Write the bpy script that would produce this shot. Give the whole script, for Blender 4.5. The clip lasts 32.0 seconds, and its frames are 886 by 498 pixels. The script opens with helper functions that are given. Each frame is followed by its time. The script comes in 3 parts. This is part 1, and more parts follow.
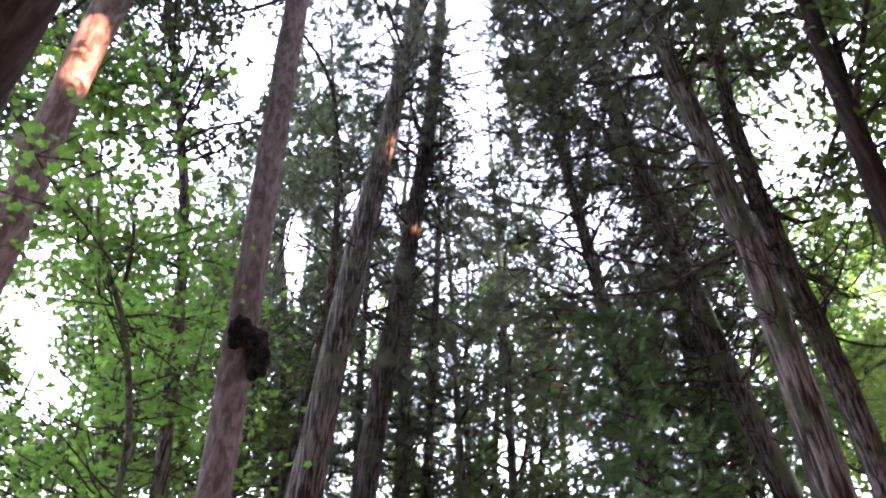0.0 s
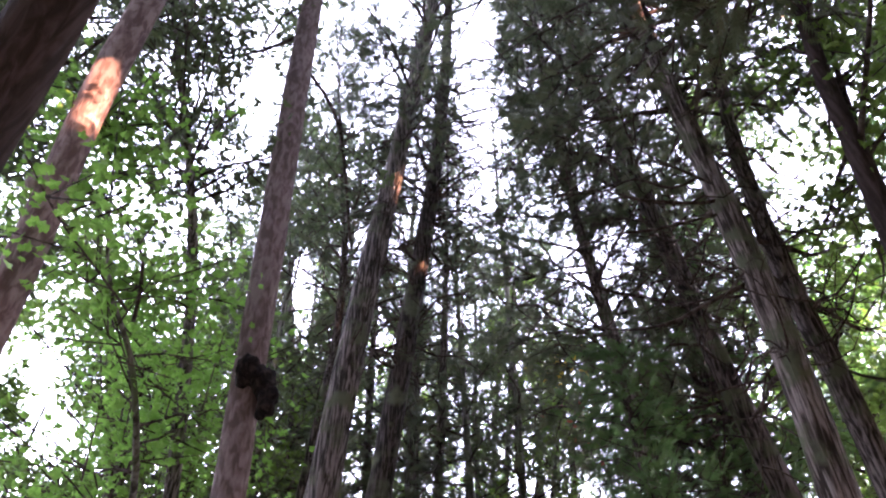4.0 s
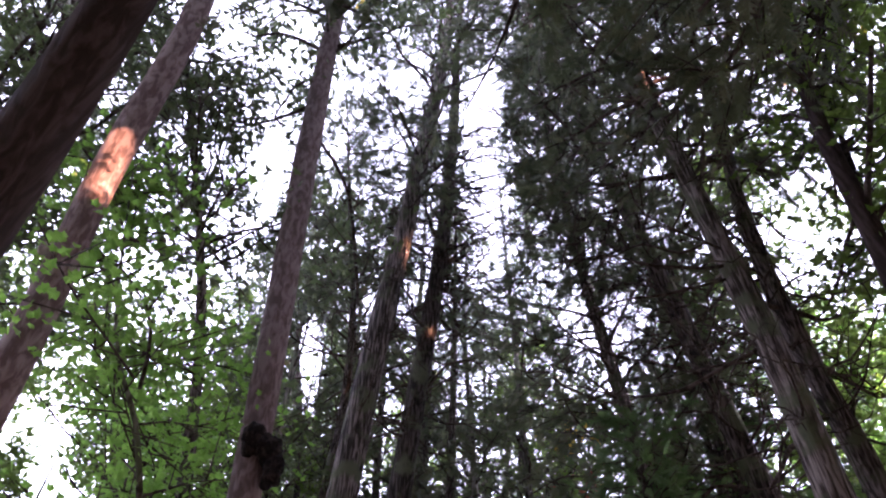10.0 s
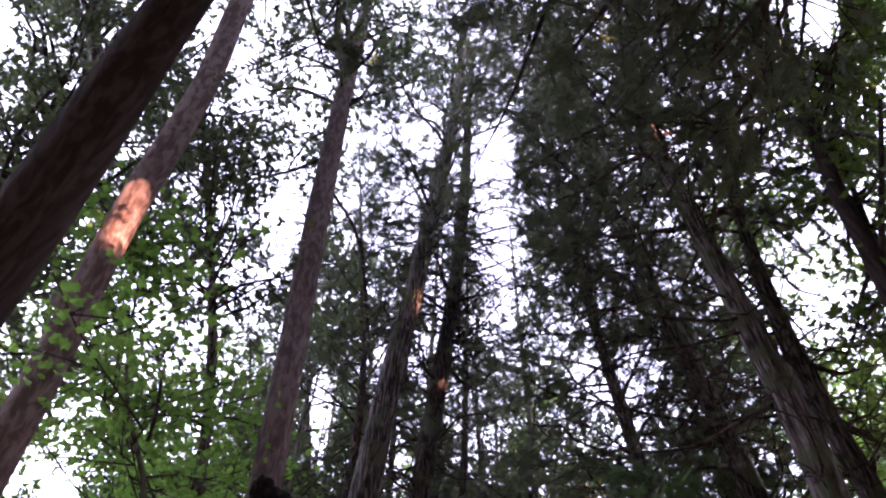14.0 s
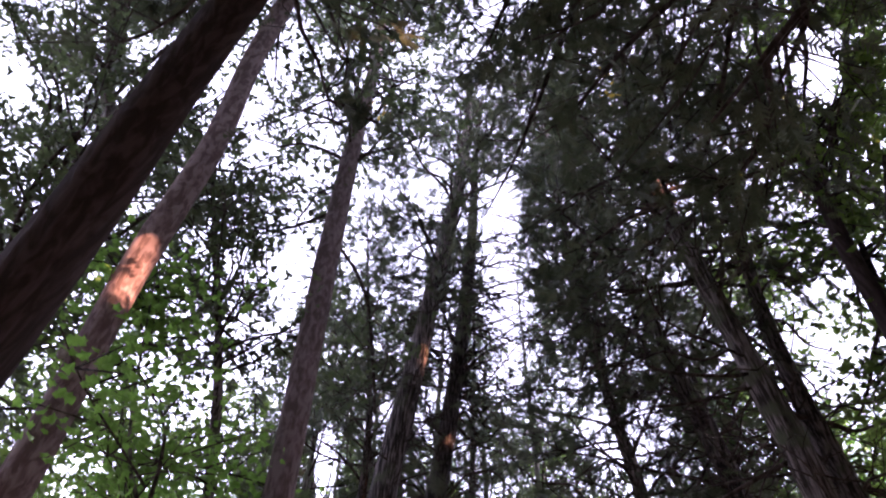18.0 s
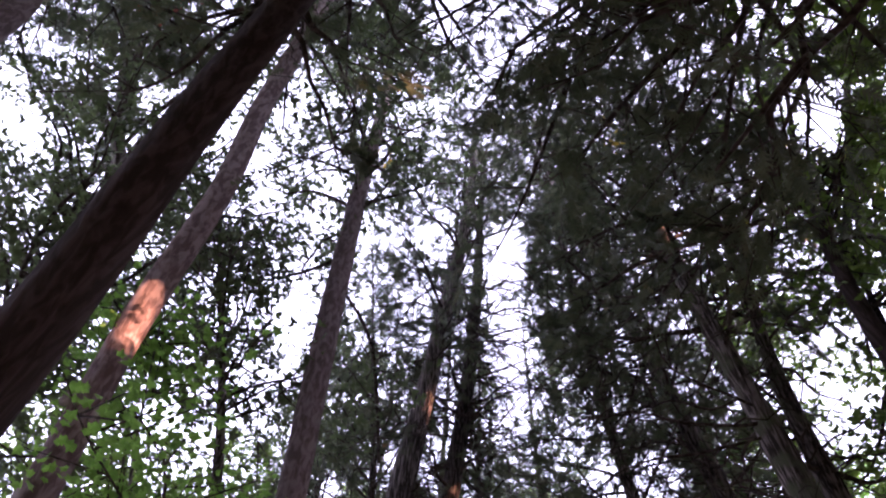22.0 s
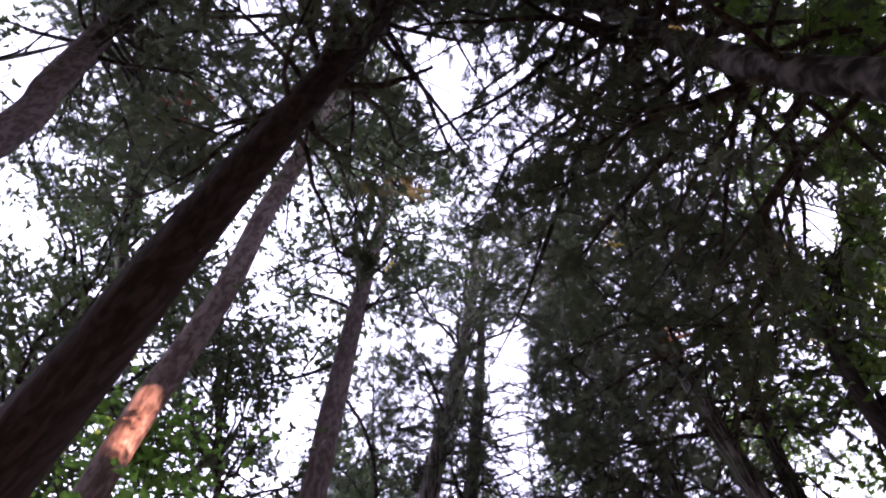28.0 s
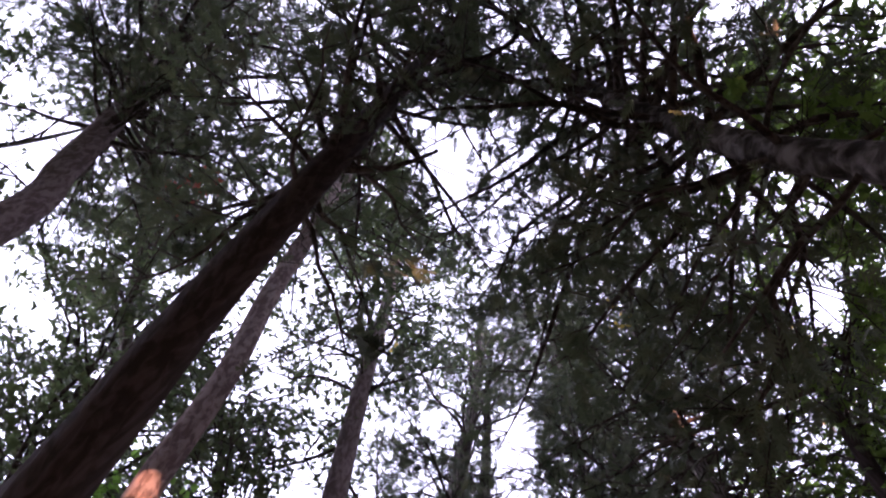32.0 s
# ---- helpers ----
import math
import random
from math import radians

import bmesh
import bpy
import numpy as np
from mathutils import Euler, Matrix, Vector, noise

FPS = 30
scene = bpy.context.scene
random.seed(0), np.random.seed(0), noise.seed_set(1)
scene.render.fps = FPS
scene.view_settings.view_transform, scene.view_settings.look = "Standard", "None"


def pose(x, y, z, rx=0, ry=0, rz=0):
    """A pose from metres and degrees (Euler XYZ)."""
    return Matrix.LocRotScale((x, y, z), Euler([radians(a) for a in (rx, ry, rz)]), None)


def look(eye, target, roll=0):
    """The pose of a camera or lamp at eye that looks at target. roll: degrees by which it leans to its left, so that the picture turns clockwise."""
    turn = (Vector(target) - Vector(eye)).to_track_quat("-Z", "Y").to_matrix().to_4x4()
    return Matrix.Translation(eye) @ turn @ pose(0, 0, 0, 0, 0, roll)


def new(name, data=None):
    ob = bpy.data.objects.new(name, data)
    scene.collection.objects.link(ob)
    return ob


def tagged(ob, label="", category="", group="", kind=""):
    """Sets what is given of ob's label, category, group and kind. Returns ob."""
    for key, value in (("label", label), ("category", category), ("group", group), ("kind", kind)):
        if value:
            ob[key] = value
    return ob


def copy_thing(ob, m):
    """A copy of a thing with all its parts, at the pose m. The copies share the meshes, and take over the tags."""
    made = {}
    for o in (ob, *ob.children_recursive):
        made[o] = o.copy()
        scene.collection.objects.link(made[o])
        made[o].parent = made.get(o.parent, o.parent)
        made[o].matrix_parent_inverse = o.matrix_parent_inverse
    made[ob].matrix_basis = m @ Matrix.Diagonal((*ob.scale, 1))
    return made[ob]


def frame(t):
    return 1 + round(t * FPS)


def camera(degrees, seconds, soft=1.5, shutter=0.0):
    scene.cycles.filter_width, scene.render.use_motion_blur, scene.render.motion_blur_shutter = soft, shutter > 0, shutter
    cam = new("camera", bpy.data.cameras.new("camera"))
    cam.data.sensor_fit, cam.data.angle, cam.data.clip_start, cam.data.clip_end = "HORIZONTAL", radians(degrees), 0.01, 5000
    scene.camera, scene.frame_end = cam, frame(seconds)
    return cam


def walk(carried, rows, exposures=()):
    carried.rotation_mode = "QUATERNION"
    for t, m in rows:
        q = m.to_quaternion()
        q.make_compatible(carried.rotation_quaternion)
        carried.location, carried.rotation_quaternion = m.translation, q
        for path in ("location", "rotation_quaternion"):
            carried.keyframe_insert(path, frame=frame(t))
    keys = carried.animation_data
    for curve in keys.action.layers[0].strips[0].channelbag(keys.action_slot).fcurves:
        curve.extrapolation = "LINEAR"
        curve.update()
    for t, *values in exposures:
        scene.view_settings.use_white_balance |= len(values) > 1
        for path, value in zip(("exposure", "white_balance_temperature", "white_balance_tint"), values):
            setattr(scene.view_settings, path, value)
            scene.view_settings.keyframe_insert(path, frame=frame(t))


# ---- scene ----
# ---- camera ----
cam = camera(59.49, 32.0, soft=2.1)
EYE = Vector((0.0, 0.0, 1.6))
# seconds, yaw, pitch above the horizon, roll: a phone held still that tilts slowly up to the treetops
ROWS = [
    (0, -0.00, 43.00, -0.00),
    (0.5, 0.02, 43.36, -0.10),
    (1, 0.23, 43.62, 0.00),
    (1.5, 0.38, 43.88, 0.05),
    (2, 0.45, 44.22, 0.08),
    (2.5, 0.44, 44.60, -0.08),
    (3, 0.56, 45.00, -0.06),
    (3.5, 0.65, 45.36, -0.07),
    (5.5, 1.28, 46.77, 0.33),
    (6, 1.27, 47.21, 0.30),
    (6.5, 1.16, 47.63, 0.17),
    (7, 1.16, 48.09, 0.09),
    (7.5, 1.10, 48.52, -0.04),
    (8, 1.17, 48.98, -0.08),
    (8.5, 1.15, 49.36, -0.18),
    (9, 1.29, 49.73, -0.20),
    (9.5, 1.29, 50.08, -0.29),
    (10, 1.33, 50.54, -0.33),
    (10.5, 1.28, 51.00, -0.54),
    (11, 1.35, 51.52, -0.63),
    (11.5, 1.35, 52.01, -0.75),
    (12, 1.47, 52.50, -0.82),
    (12.5, 1.53, 52.94, -0.93),
    (13, 1.56, 53.40, -1.06),
    (13.5, 1.69, 53.82, -1.06),
    (14, 1.73, 54.33, -1.09),
    (14.5, 1.77, 54.82, -1.18),
    (16.5, 1.93, 57.10, -1.49),
    (17, 2.04, 57.54, -1.43),
    (17.5, 2.02, 57.90, -1.46),
    (18, 1.98, 58.32, -1.54),
    (18.5, 2.06, 58.69, -1.54),
    (19, 1.99, 59.09, -1.61),
    (19.5, 1.96, 59.46, -1.65),
    (20, 2.01, 59.90, -1.68),
    (20.5, 1.91, 60.35, -1.83),
    (21, 2.01, 60.80, -1.87),
    (21.5, 2.01, 61.23, -1.94),
    (22, 2.06, 61.78, -1.95),
    (22.5, 2.06, 62.30, -1.99),
    (23, 2.00, 62.96, -2.07),
    (23.5, 2.06, 63.59, -2.07),
    (24, 2.07, 64.29, -2.09),
    (24.5, 2.06, 64.83, -2.13),
    (25, 2.14, 65.41, -2.16),
    (25.5, 2.17, 65.94, -2.14),
    (27.5, 2.33, 68.63, -1.96),
    (28, 2.42, 69.29, -1.88),
    (28.5, 2.44, 69.85, -1.88),
    (29, 2.42, 70.48, -1.90),
    (29.5, 2.41, 71.12, -1.93),
    (30, 2.37, 71.98, -2.01),
    (30.5, 2.59, 72.83, -2.03),
    (31, 2.59, 73.76, -2.11),
    (31.5, 2.55, 74.49, -2.19),
    (32, 2.56, 75.27, -2.23),
]
walk(cam, [(t, pose(EYE.x, EYE.y, EYE.z, 90 + pitch, roll, yaw)) for t, yaw, pitch, roll in ROWS],
     exposures=((0.0, 5.45, 5800, 31), (9.0, 4.85, 5800, 38), (17.0, 4.25, 5800, 42), (24.0, 4.2, 5800, 42), (32.0, 4.2, 5850, 41)))

# ---- light ----
SUN_AZ, SUN_EL = 125.0, 10.0
world = bpy.data.worlds.new("sky")
scene.world = world
world.use_nodes = True
wn, wl = world.node_tree.nodes, world.node_tree.links
sky = wn.new("ShaderNodeTexSky")
sky.sky_type, sky.sun_disc = "NISHITA", False
sky.sun_elevation, sky.sun_rotation = radians(SUN_EL), radians(SUN_AZ)
sky.air_density, sky.dust_density, sky.ozone_density = 1.0, 6.0, 1.0
veil = wn.new("ShaderNodeHueSaturation")  # a thin white veil of cloud
veil.inputs["Saturation"].default_value = 0.30
wn["Background"].inputs[1].default_value = 0.15
wl.new(sky.outputs[0], veil.inputs["Color"])
wl.new(veil.outputs[0], wn["Background"].inputs[0])
sun = new("sun", bpy.data.lights.new("sun", "SUN"))
sun.data.energy, sun.data.angle, sun.data.color = 2.0, radians(0.5), (1.0, 0.50, 0.26)
sd = Vector((math.sin(radians(SUN_AZ)) * math.cos(radians(SUN_EL)), math.cos(radians(SUN_AZ)) * math.cos(radians(SUN_EL)), math.sin(radians(SUN_EL))))
sun.matrix_world = look(sd * 60, (0, 0, 0))


# ---- materials ----
def material(name):
    m = bpy.data.materials.new(name)
    m.use_nodes = True
    return m, m.node_tree.nodes, m.node_tree.links


def ramp(nodes, stops):
    r = nodes.new("ShaderNodeValToRGB")
    e = r.color_ramp.elements
    while len(e) < len(stops):
        e.new(0.5)
    for el, (p, c) in zip(e, stops):
        el.position, el.color = p, (*c, 1)
    return r


def bark(name, dark, mid, light, grain=(26, 26, 3.0), rough=0.9, bump=0.6, blotch=2.2, moss=0.0, bands=False):
    m, n, l = material(name)
    b = n["Principled BSDF"]
    b.inputs["Roughness"].default_value = rough
    b.inputs["Specular IOR Level"].default_value = 0.12
    tc = n.new("ShaderNodeTexCoord")
    mp = n.new("ShaderNodeMapping")
    mp.inputs["Scale"].default_value = grain
    l.new(tc.outputs["Object"], mp.inputs[0])
    fine = n.new("ShaderNodeTexNoise")
    fine.inputs["Scale"].default_value, fine.inputs["Detail"].default_value, fine.inputs["Distortion"].default_value = 1.0, 6, 0.6
    l.new(mp.outputs[0], fine.inputs[0])
    big = n.new("ShaderNodeTexNoise")
    big.inputs["Scale"].default_value, big.inputs["Detail"].default_value = blotch, 4
    l.new(tc.outputs["Object"], big.inputs[0])
    mix = n.new("ShaderNodeMath")
    mix.operation = "MULTIPLY_ADD"
    l.new(big.outputs[0], mix.inputs[0])
    mix.inputs[1].default_value = 0.55
    half = n.new("ShaderNodeMath")
    half.operation = "MULTIPLY_ADD"
    l.new(fine.outputs[0], half.inputs[0])
    half.inputs[1].default_value, half.inputs[2].default_value = 1.9, -0.72
    l.new(half.outputs[0], mix.inputs[2])
    r = ramp(n, [(0.34, dark), (0.5, mid), (0.70, light)])
    l.new(mix.outputs[0], r.inputs[0])
    out = r.outputs[0]
    if bands:
        mb = n.new("ShaderNodeMapping")
        mb.inputs["Scale"].default_value = (4.5, 4.5, 6.0)
        l.new(tc.outputs["Object"], mb.inputs[0])
        bn = n.new("ShaderNodeTexNoise")
        bn.inputs["Scale"].default_value, bn.inputs["Detail"].default_value = 1.0, 5
        l.new(mb.outputs[0], bn.inputs[0])
        br = ramp(n, [(0.42, (1, 1, 1)), (0.60, (0.16, 0.14, 0.12))])
        l.new(bn.outputs[0], br.inputs[0])
        mm = n.new("ShaderNodeMixRGB")
        mm.blend_type = "MULTIPLY"
        mm.inputs[0].default_value = 0.85
        l.new(out, mm.inputs[1])
        l.new(br.outputs[0], mm.inputs[2])
        out = mm.outputs[0]
    if moss:
        ms = n.new("ShaderNodeTexNoise")
        ms.inputs["Scale"].default_value, ms.inputs["Detail"].default_value = 3.5, 5
        l.new(tc.outputs["Object"], ms.inputs[0])
        mr = ramp(n, [(0.55 - moss * 0.15, (0, 0, 0)), (0.68 - moss * 0.1, (1, 1, 1))])
        l.new(ms.outputs[0], mr.inputs[0])
        mm = n.new("ShaderNodeMixRGB")
        mm.inputs[2].default_value = (0.075, 0.085, 0.05, 1)
        l.new(mr.outputs[0], mm.inputs[0])
        l.new(out, mm.inputs[1])
        out = mm.outputs[0]
    l.new(out, b.inputs["Base Color"])
    bp = n.new("ShaderNodeBump")
    bp.inputs["Strength"].default_value, bp.inputs["Distance"].default_value = bump, 0.02
    l.new(fine.outputs[0], bp.inputs["Height"])
    l.new(bp.outputs[0], b.inputs["Normal"])
    return m


def leaf_material(name, stops, glow, through_part, rough=0.45):
    """A leaf: reflects and lets light through. stops: base colours from leaf to leaf; glow: colour of the light let through."""
    m, n, l = material(name)
    b = n["Principled BSDF"]
    b.inputs["Roughness"].default_value = rough
    b.inputs["Specular IOR Level"].default_value = 0.35
    g = n.new("ShaderNodeNewGeometry")
    r = ramp(n, stops)
    l.new(g.outputs["Random Per Island"], r.inputs[0])
    tc = n.new("ShaderNodeTexCoord")
    ns = n.new("ShaderNodeTexNoise")
    ns.inputs["Scale"].default_value, ns.inputs["Detail"].default_value = 0.9, 3
    l.new(tc.outputs["Object"], ns.inputs[0])
    hv = n.new("ShaderNodeHueSaturation")
    mr = n.new("ShaderNodeMapRange")
    mr.inputs[1].default_value, mr.inputs[2].default_value, mr.inputs[3].default_value, mr.inputs[4].default_value = 0.3, 0.7, 0.7, 1.3
    l.new(ns.outputs[0], mr.inputs[0])
    l.new(mr.outputs[0], hv.inputs["Value"])
    l.new(r.outputs[0], hv.inputs["Color"])
    l.new(hv.outputs[0], b.inputs["Base Color"])
    t = n.new("ShaderNodeBsdfTranslucent")
    tm = n.new("ShaderNodeMixRGB")
    tm.blend_type = "MULTIPLY"
    tm.inputs[0].default_value = 0.6
    tm.inputs[1].default_value = (*glow, 1)
    l.new(mr.outputs[0], tm.inputs[2])
    l.new(tm.outputs[0], t.inputs[0])
    mx = n.new("ShaderNodeMixShader")
    mx.inputs[0].default_value = through_part
    l.new(b.outputs[0], mx.inputs[1])
    l.new(t.outputs[0], mx.inputs[2])
    l.new(mx.outputs[0], n["Material Output"].inputs[0])
    return m


BARK = {
    "smooth": bark("smooth_red_brown_bark", (0.080, 0.058, 0.054), (0.122, 0.092, 0.087), (0.165, 0.132, 0.126), (20, 20, 7), bump=0.5, blotch=3.0),
    # the smooth bark again, brightened: light from the canopy opening put into the colour
    "smooth_lit": bark("smooth_bark_lit", (0.11, 0.080, 0.074), (0.17, 0.128, 0.12), (0.235, 0.19, 0.18), (20, 20, 7), bump=0.5, blotch=3.0),
    "cedar": bark("shaggy_grey_bark", (0.024, 0.019, 0.016), (0.085, 0.070, 0.061), (0.21, 0.182, 0.165), (38, 38, 2.6), bump=1.0, moss=0.2),
    "cedar_dark": bark("shaggy_dark_bark", (0.014, 0.011, 0.010), (0.046, 0.037, 0.033), (0.12, 0.10, 0.09), (38, 38, 2.6), bump=1.0, moss=0.25),
    "cedar_mid": bark("shaggy_brown_grey_bark", (0.018, 0.015, 0.013), (0.062, 0.052, 0.046), (0.165, 0.142, 0.13), (44, 44, 2.8), bump=1.0, moss=0.2),
    "cedar_deep": bark("deep_brown_bark", (0.010, 0.008, 0.007), (0.030, 0.025, 0.022), (0.072, 0.06, 0.054), (44, 44, 2.8), bump=1.0, moss=0.2),
    "dark": bark("dark_brown_bark", (0.024, 0.017, 0.015), (0.034, 0.025, 0.022), (0.052, 0.038, 0.034), (24, 24, 2.6), bump=0.8),
    "grey": bark("grey_mossy_bark", (0.03, 0.027, 0.022), (0.08, 0.074, 0.062), (0.15, 0.14, 0.12), (26, 26, 3.0), bump=0.7, moss=0.8),
    "birch": bark("pale_blotched_bark", (0.05, 0.043, 0.038), (0.10, 0.089, 0.081), (0.19, 0.172, 0.16), (9, 9, 9), bump=0.5, bands=True),
    "twig": bark("twig_bark", (0.022, 0.016, 0.012), (0.042, 0.031, 0.025), (0.075, 0.06, 0.048), (14, 14, 14), bump=0.3),
    "knot": bark("healed_knot_bark", (0.14, 0.115, 0.10), (0.22, 0.19, 0.17), (0.32, 0.28, 0.26), (18, 18, 14), bump=0.6),
    "burl": bark("burl_bark", (0.005, 0.004, 0.004), (0.010, 0.008, 0.007), (0.024, 0.017, 0.015), (24, 24, 18), bump=1.0),
}
LEAF = {
    "maple": leaf_material("maple_leaf", [(0.0, (0.035, 0.085, 0.018)), (0.5, (0.06, 0.13, 0.025)), (1.0, (0.10, 0.17, 0.035))], (0.16, 0.25, 0.042), 0.48),
    "bright": leaf_material("fresh_maple_leaf", [(0.0, (0.05, 0.13, 0.02)), (0.5, (0.075, 0.18, 0.03)), (1.0, (0.12, 0.23, 0.045))], (0.19, 0.37, 0.055), 0.52),
    "dull": leaf_material("high_leaf", [(0.0, (0.035, 0.053, 0.026)), (0.5, (0.053, 0.077, 0.036)), (1.0, (0.085, 0.096, 0.046))], (0.11, 0.155, 0.055), 0.38),
    "cedar": leaf_material("cedar_spray", [(0.0, (0.036, 0.048, 0.027)), (0.6, (0.062, 0.079, 0.043)), (1.0, (0.105, 0.102, 0.060))], (0.085, 0.11, 0.048), 0.32, 0.6),
    "hemlock": leaf_material("hemlock_spray", [(0.0, (0.03, 0.062, 0.022)), (0.6, (0.052, 0.10, 0.034)), (1.0, (0.08, 0.125, 0.048))], (0.09, 0.17, 0.045), 0.4, 0.6),
    "yellow": leaf_material("yellowing_leaf", [(0.0, (0.25, 0.20, 0.03)), (1.0, (0.34, 0.18, 0.03))], (0.5, 0.36, 0.05), 0.5),
    "red": leaf_material("reddening_leaf", [(0.0, (0.16, 0.04, 0.03)), (1.0, (0.22, 0.07, 0.04))], (0.35, 0.08, 0.05), 0.5),
}


# ---- mesh helpers ----
def mesh_object(name, verts, faces, mat, smooth=True):
    me = bpy.data.meshes.new(name)
    verts = np.asarray(verts, dtype=np.float32)
    faces = np.asarray(faces, dtype=np.int32)
    k = faces.shape[1]
    me.vertices.add(len(verts))
    me.vertices.foreach_set("co", verts.ravel())
    me.loops.add(faces.size)
    me.loops.foreach_set("vertex_index", faces.ravel())
    me.polygons.add(len(faces))
    me.polygons.foreach_set("loop_start", np.arange(0, faces.size, k, dtype=np.int32))
    me.polygons.foreach_set("loop_total", np.full(len(faces), k, dtype=np.int32))
    me.polygons.foreach_set("use_smooth", np.full(len(faces), smooth))
    me.update(calc_edges=True)
    me.validate()
    me.materials.append(mat)
    return new(name, me)


def part(name, verts, faces, mat, parent, label="", kind="", smooth=True):
    ob = mesh_object(name, verts, faces, mat, smooth)
    ob.parent = parent
    return tagged(ob, label, kind=kind)


def spline(points, step):
    """Smooth polyline through points (rows of x, y, z, radius), a ring about every step metres."""
    p = np.asarray(points, float)
    q = np.vstack([2 * p[0] - p[1], p, 2 * p[-1] - p[-2]])
    rows = []
    for i in range(1, len(q) - 2):
        n = max(1, int(np.ceil(np.linalg.norm(q[i + 1, :3] - q[i, :3]) / step)))
        t = np.linspace(0, 1, n, endpoint=False)[:, None]
        a, b, c, d = q[i - 1], q[i], q[i + 1], q[i + 2]
        rows.append(0.5 * (2 * b + (c - a) * t + (2 * a - 5 * b + 4 * c - d) * t ** 2 + (3 * b - a - 3 * c + d) * t ** 3))
    out = np.vstack(rows + [p[-1:]])
    out[:, 3] = np.maximum(out[:, 3], 0.0015)
    return out


def tube(path, sides, rng=None, rough=0.0, ridges=0):
    """Quads round a path of x, y, z, radius rows; rough and ridges give a bark's uneven outline."""
    p = path[:, :3]
    d = np.gradient(p, axis=0)
    d /= np.linalg.norm(d, axis=1)[:, None] + 1e-9
    ref = np.where(np.abs(d[:, 2:3]) > 0.8, np.array([[1.0, 0, 0]]), np.array([[0, 0, 1.0]])) if abs(d[0, 2]) < 0.8 or rng is None else np.tile([[1.0, 0, 0]], (len(d), 1))
    ref = np.tile(ref[:1], (len(d), 1))
    s = np.cross(d, ref)
    s /= np.linalg.norm(s, axis=1)[:, None] + 1e-9
    u = np.cross(s, d)
    a = np.linspace(0, 2 * np.pi, sides, endpoint=False)
    k = np.ones((len(p), sides))
    if rough and rng is not None:
        h = np.cumsum(np.r_[0, np.linalg.norm(np.diff(p, axis=0), axis=1)])[:, None]
        for j in range(7):
            f, g, ph = rng.integers(1, 6), rng.uniform(0.6, 6.0), rng.uniform(0, 6.28)
            k += rough * 0.4 * np.sin(f * a[None] + g * h + ph) * rng.uniform(0.4, 1)
        for j in range(ridges):
            f, ph = rng.integers(7, 13), rng.uniform(0, 6.28)
            k += rough * 0.45 * np.sin(f * a[None] + ph + 1.3 * np.sin(h * rng.uniform(0.5, 1.5) + ph))
        k += rng.normal(0, rough * 0.18, k.shape)
    r = path[:, 3:4] * k
    v = p[:, None] + r[..., None] * (np.cos(a)[None, :, None] * s[:, None] + np.sin(a)[None, :, None] * u[:, None])
    i = np.arange(len(p) - 1)[:, None] * sides
    j = np.arange(sides)[None]
    j2 = (j + 1) % sides
    f = np.stack([i + j, i + j2, i + sides + j2, i + sides + j], -1).reshape(-1, 4)
    return v.reshape(-1, 3), f


def twig_tubes(p):
    """Three-sided tapered twigs from point to point, in one mesh."""
    n = len(p)
    d = p[:, 1] - p[:, 0]
    d /= np.linalg.norm(d, axis=1)[:, None] + 1e-9
    s = np.cross(d, np.array([[0.3, 0.2, 0.93]]))
    s /= np.linalg.norm(s, axis=1)[:, None] + 1e-9
    u = np.cross(s, d)
    a = np.array([0, 2.1, 4.2])
    r = np.array([0.009, 0.004])
    ring = np.cos(a)[None, :, None] * s[:, None] + np.sin(a)[None, :, None] * u[:, None]
    v = p[:, :, None] + r[None, :, None, None] * ring[:, None]
    f = np.array([(j, (j + 1) % 3, 3 + (j + 1) % 3, 3 + j) for j in range(3)])
    return v.reshape(-1, 3), (f[None] + (np.arange(n) * 6)[:, None, None]).reshape(-1, 4)


def joined(pieces):
    vs, fs, n = [], [], 0
    for v, f in pieces:
        vs.append(v)
        fs.append(f + n)
        n += len(v)
    return np.vstack(vs), np.vstack(fs)


# leaf outlines: along, across, off the plane; each a small fan of triangles
def fan(outline, lift):
    v = [(0.42, 0.0, lift)] + [(x, y, 0.0 if abs(y) < 0.2 else -lift) for x, y in outline]
    return np.array(v, float), np.array([(0, i, i % len(outline) + 1) for i in range(1, len(outline) + 1)])


def cluster(leaves):
    """A few small leaves on one stalk: turn in the plane, start along it, tilt."""
    v, f = [], []
    for turn, start, tilt in leaves:
        c, s = math.cos(turn), math.sin(turn)
        for x, y, z in ((0, 0, 0), (0.26, -0.19, -0.04), (0.62, 0.02, 0.02), (0.30, 0.20, -0.03)):
            v.append((start + c * x - s * y, s * x + c * y, z + tilt * x + y * tilt))
        n = len(v) - 4
        f += [(n, n + 1, n + 2), (n, n + 2, n + 3)]
    return np.array(v, float), np.array(f)


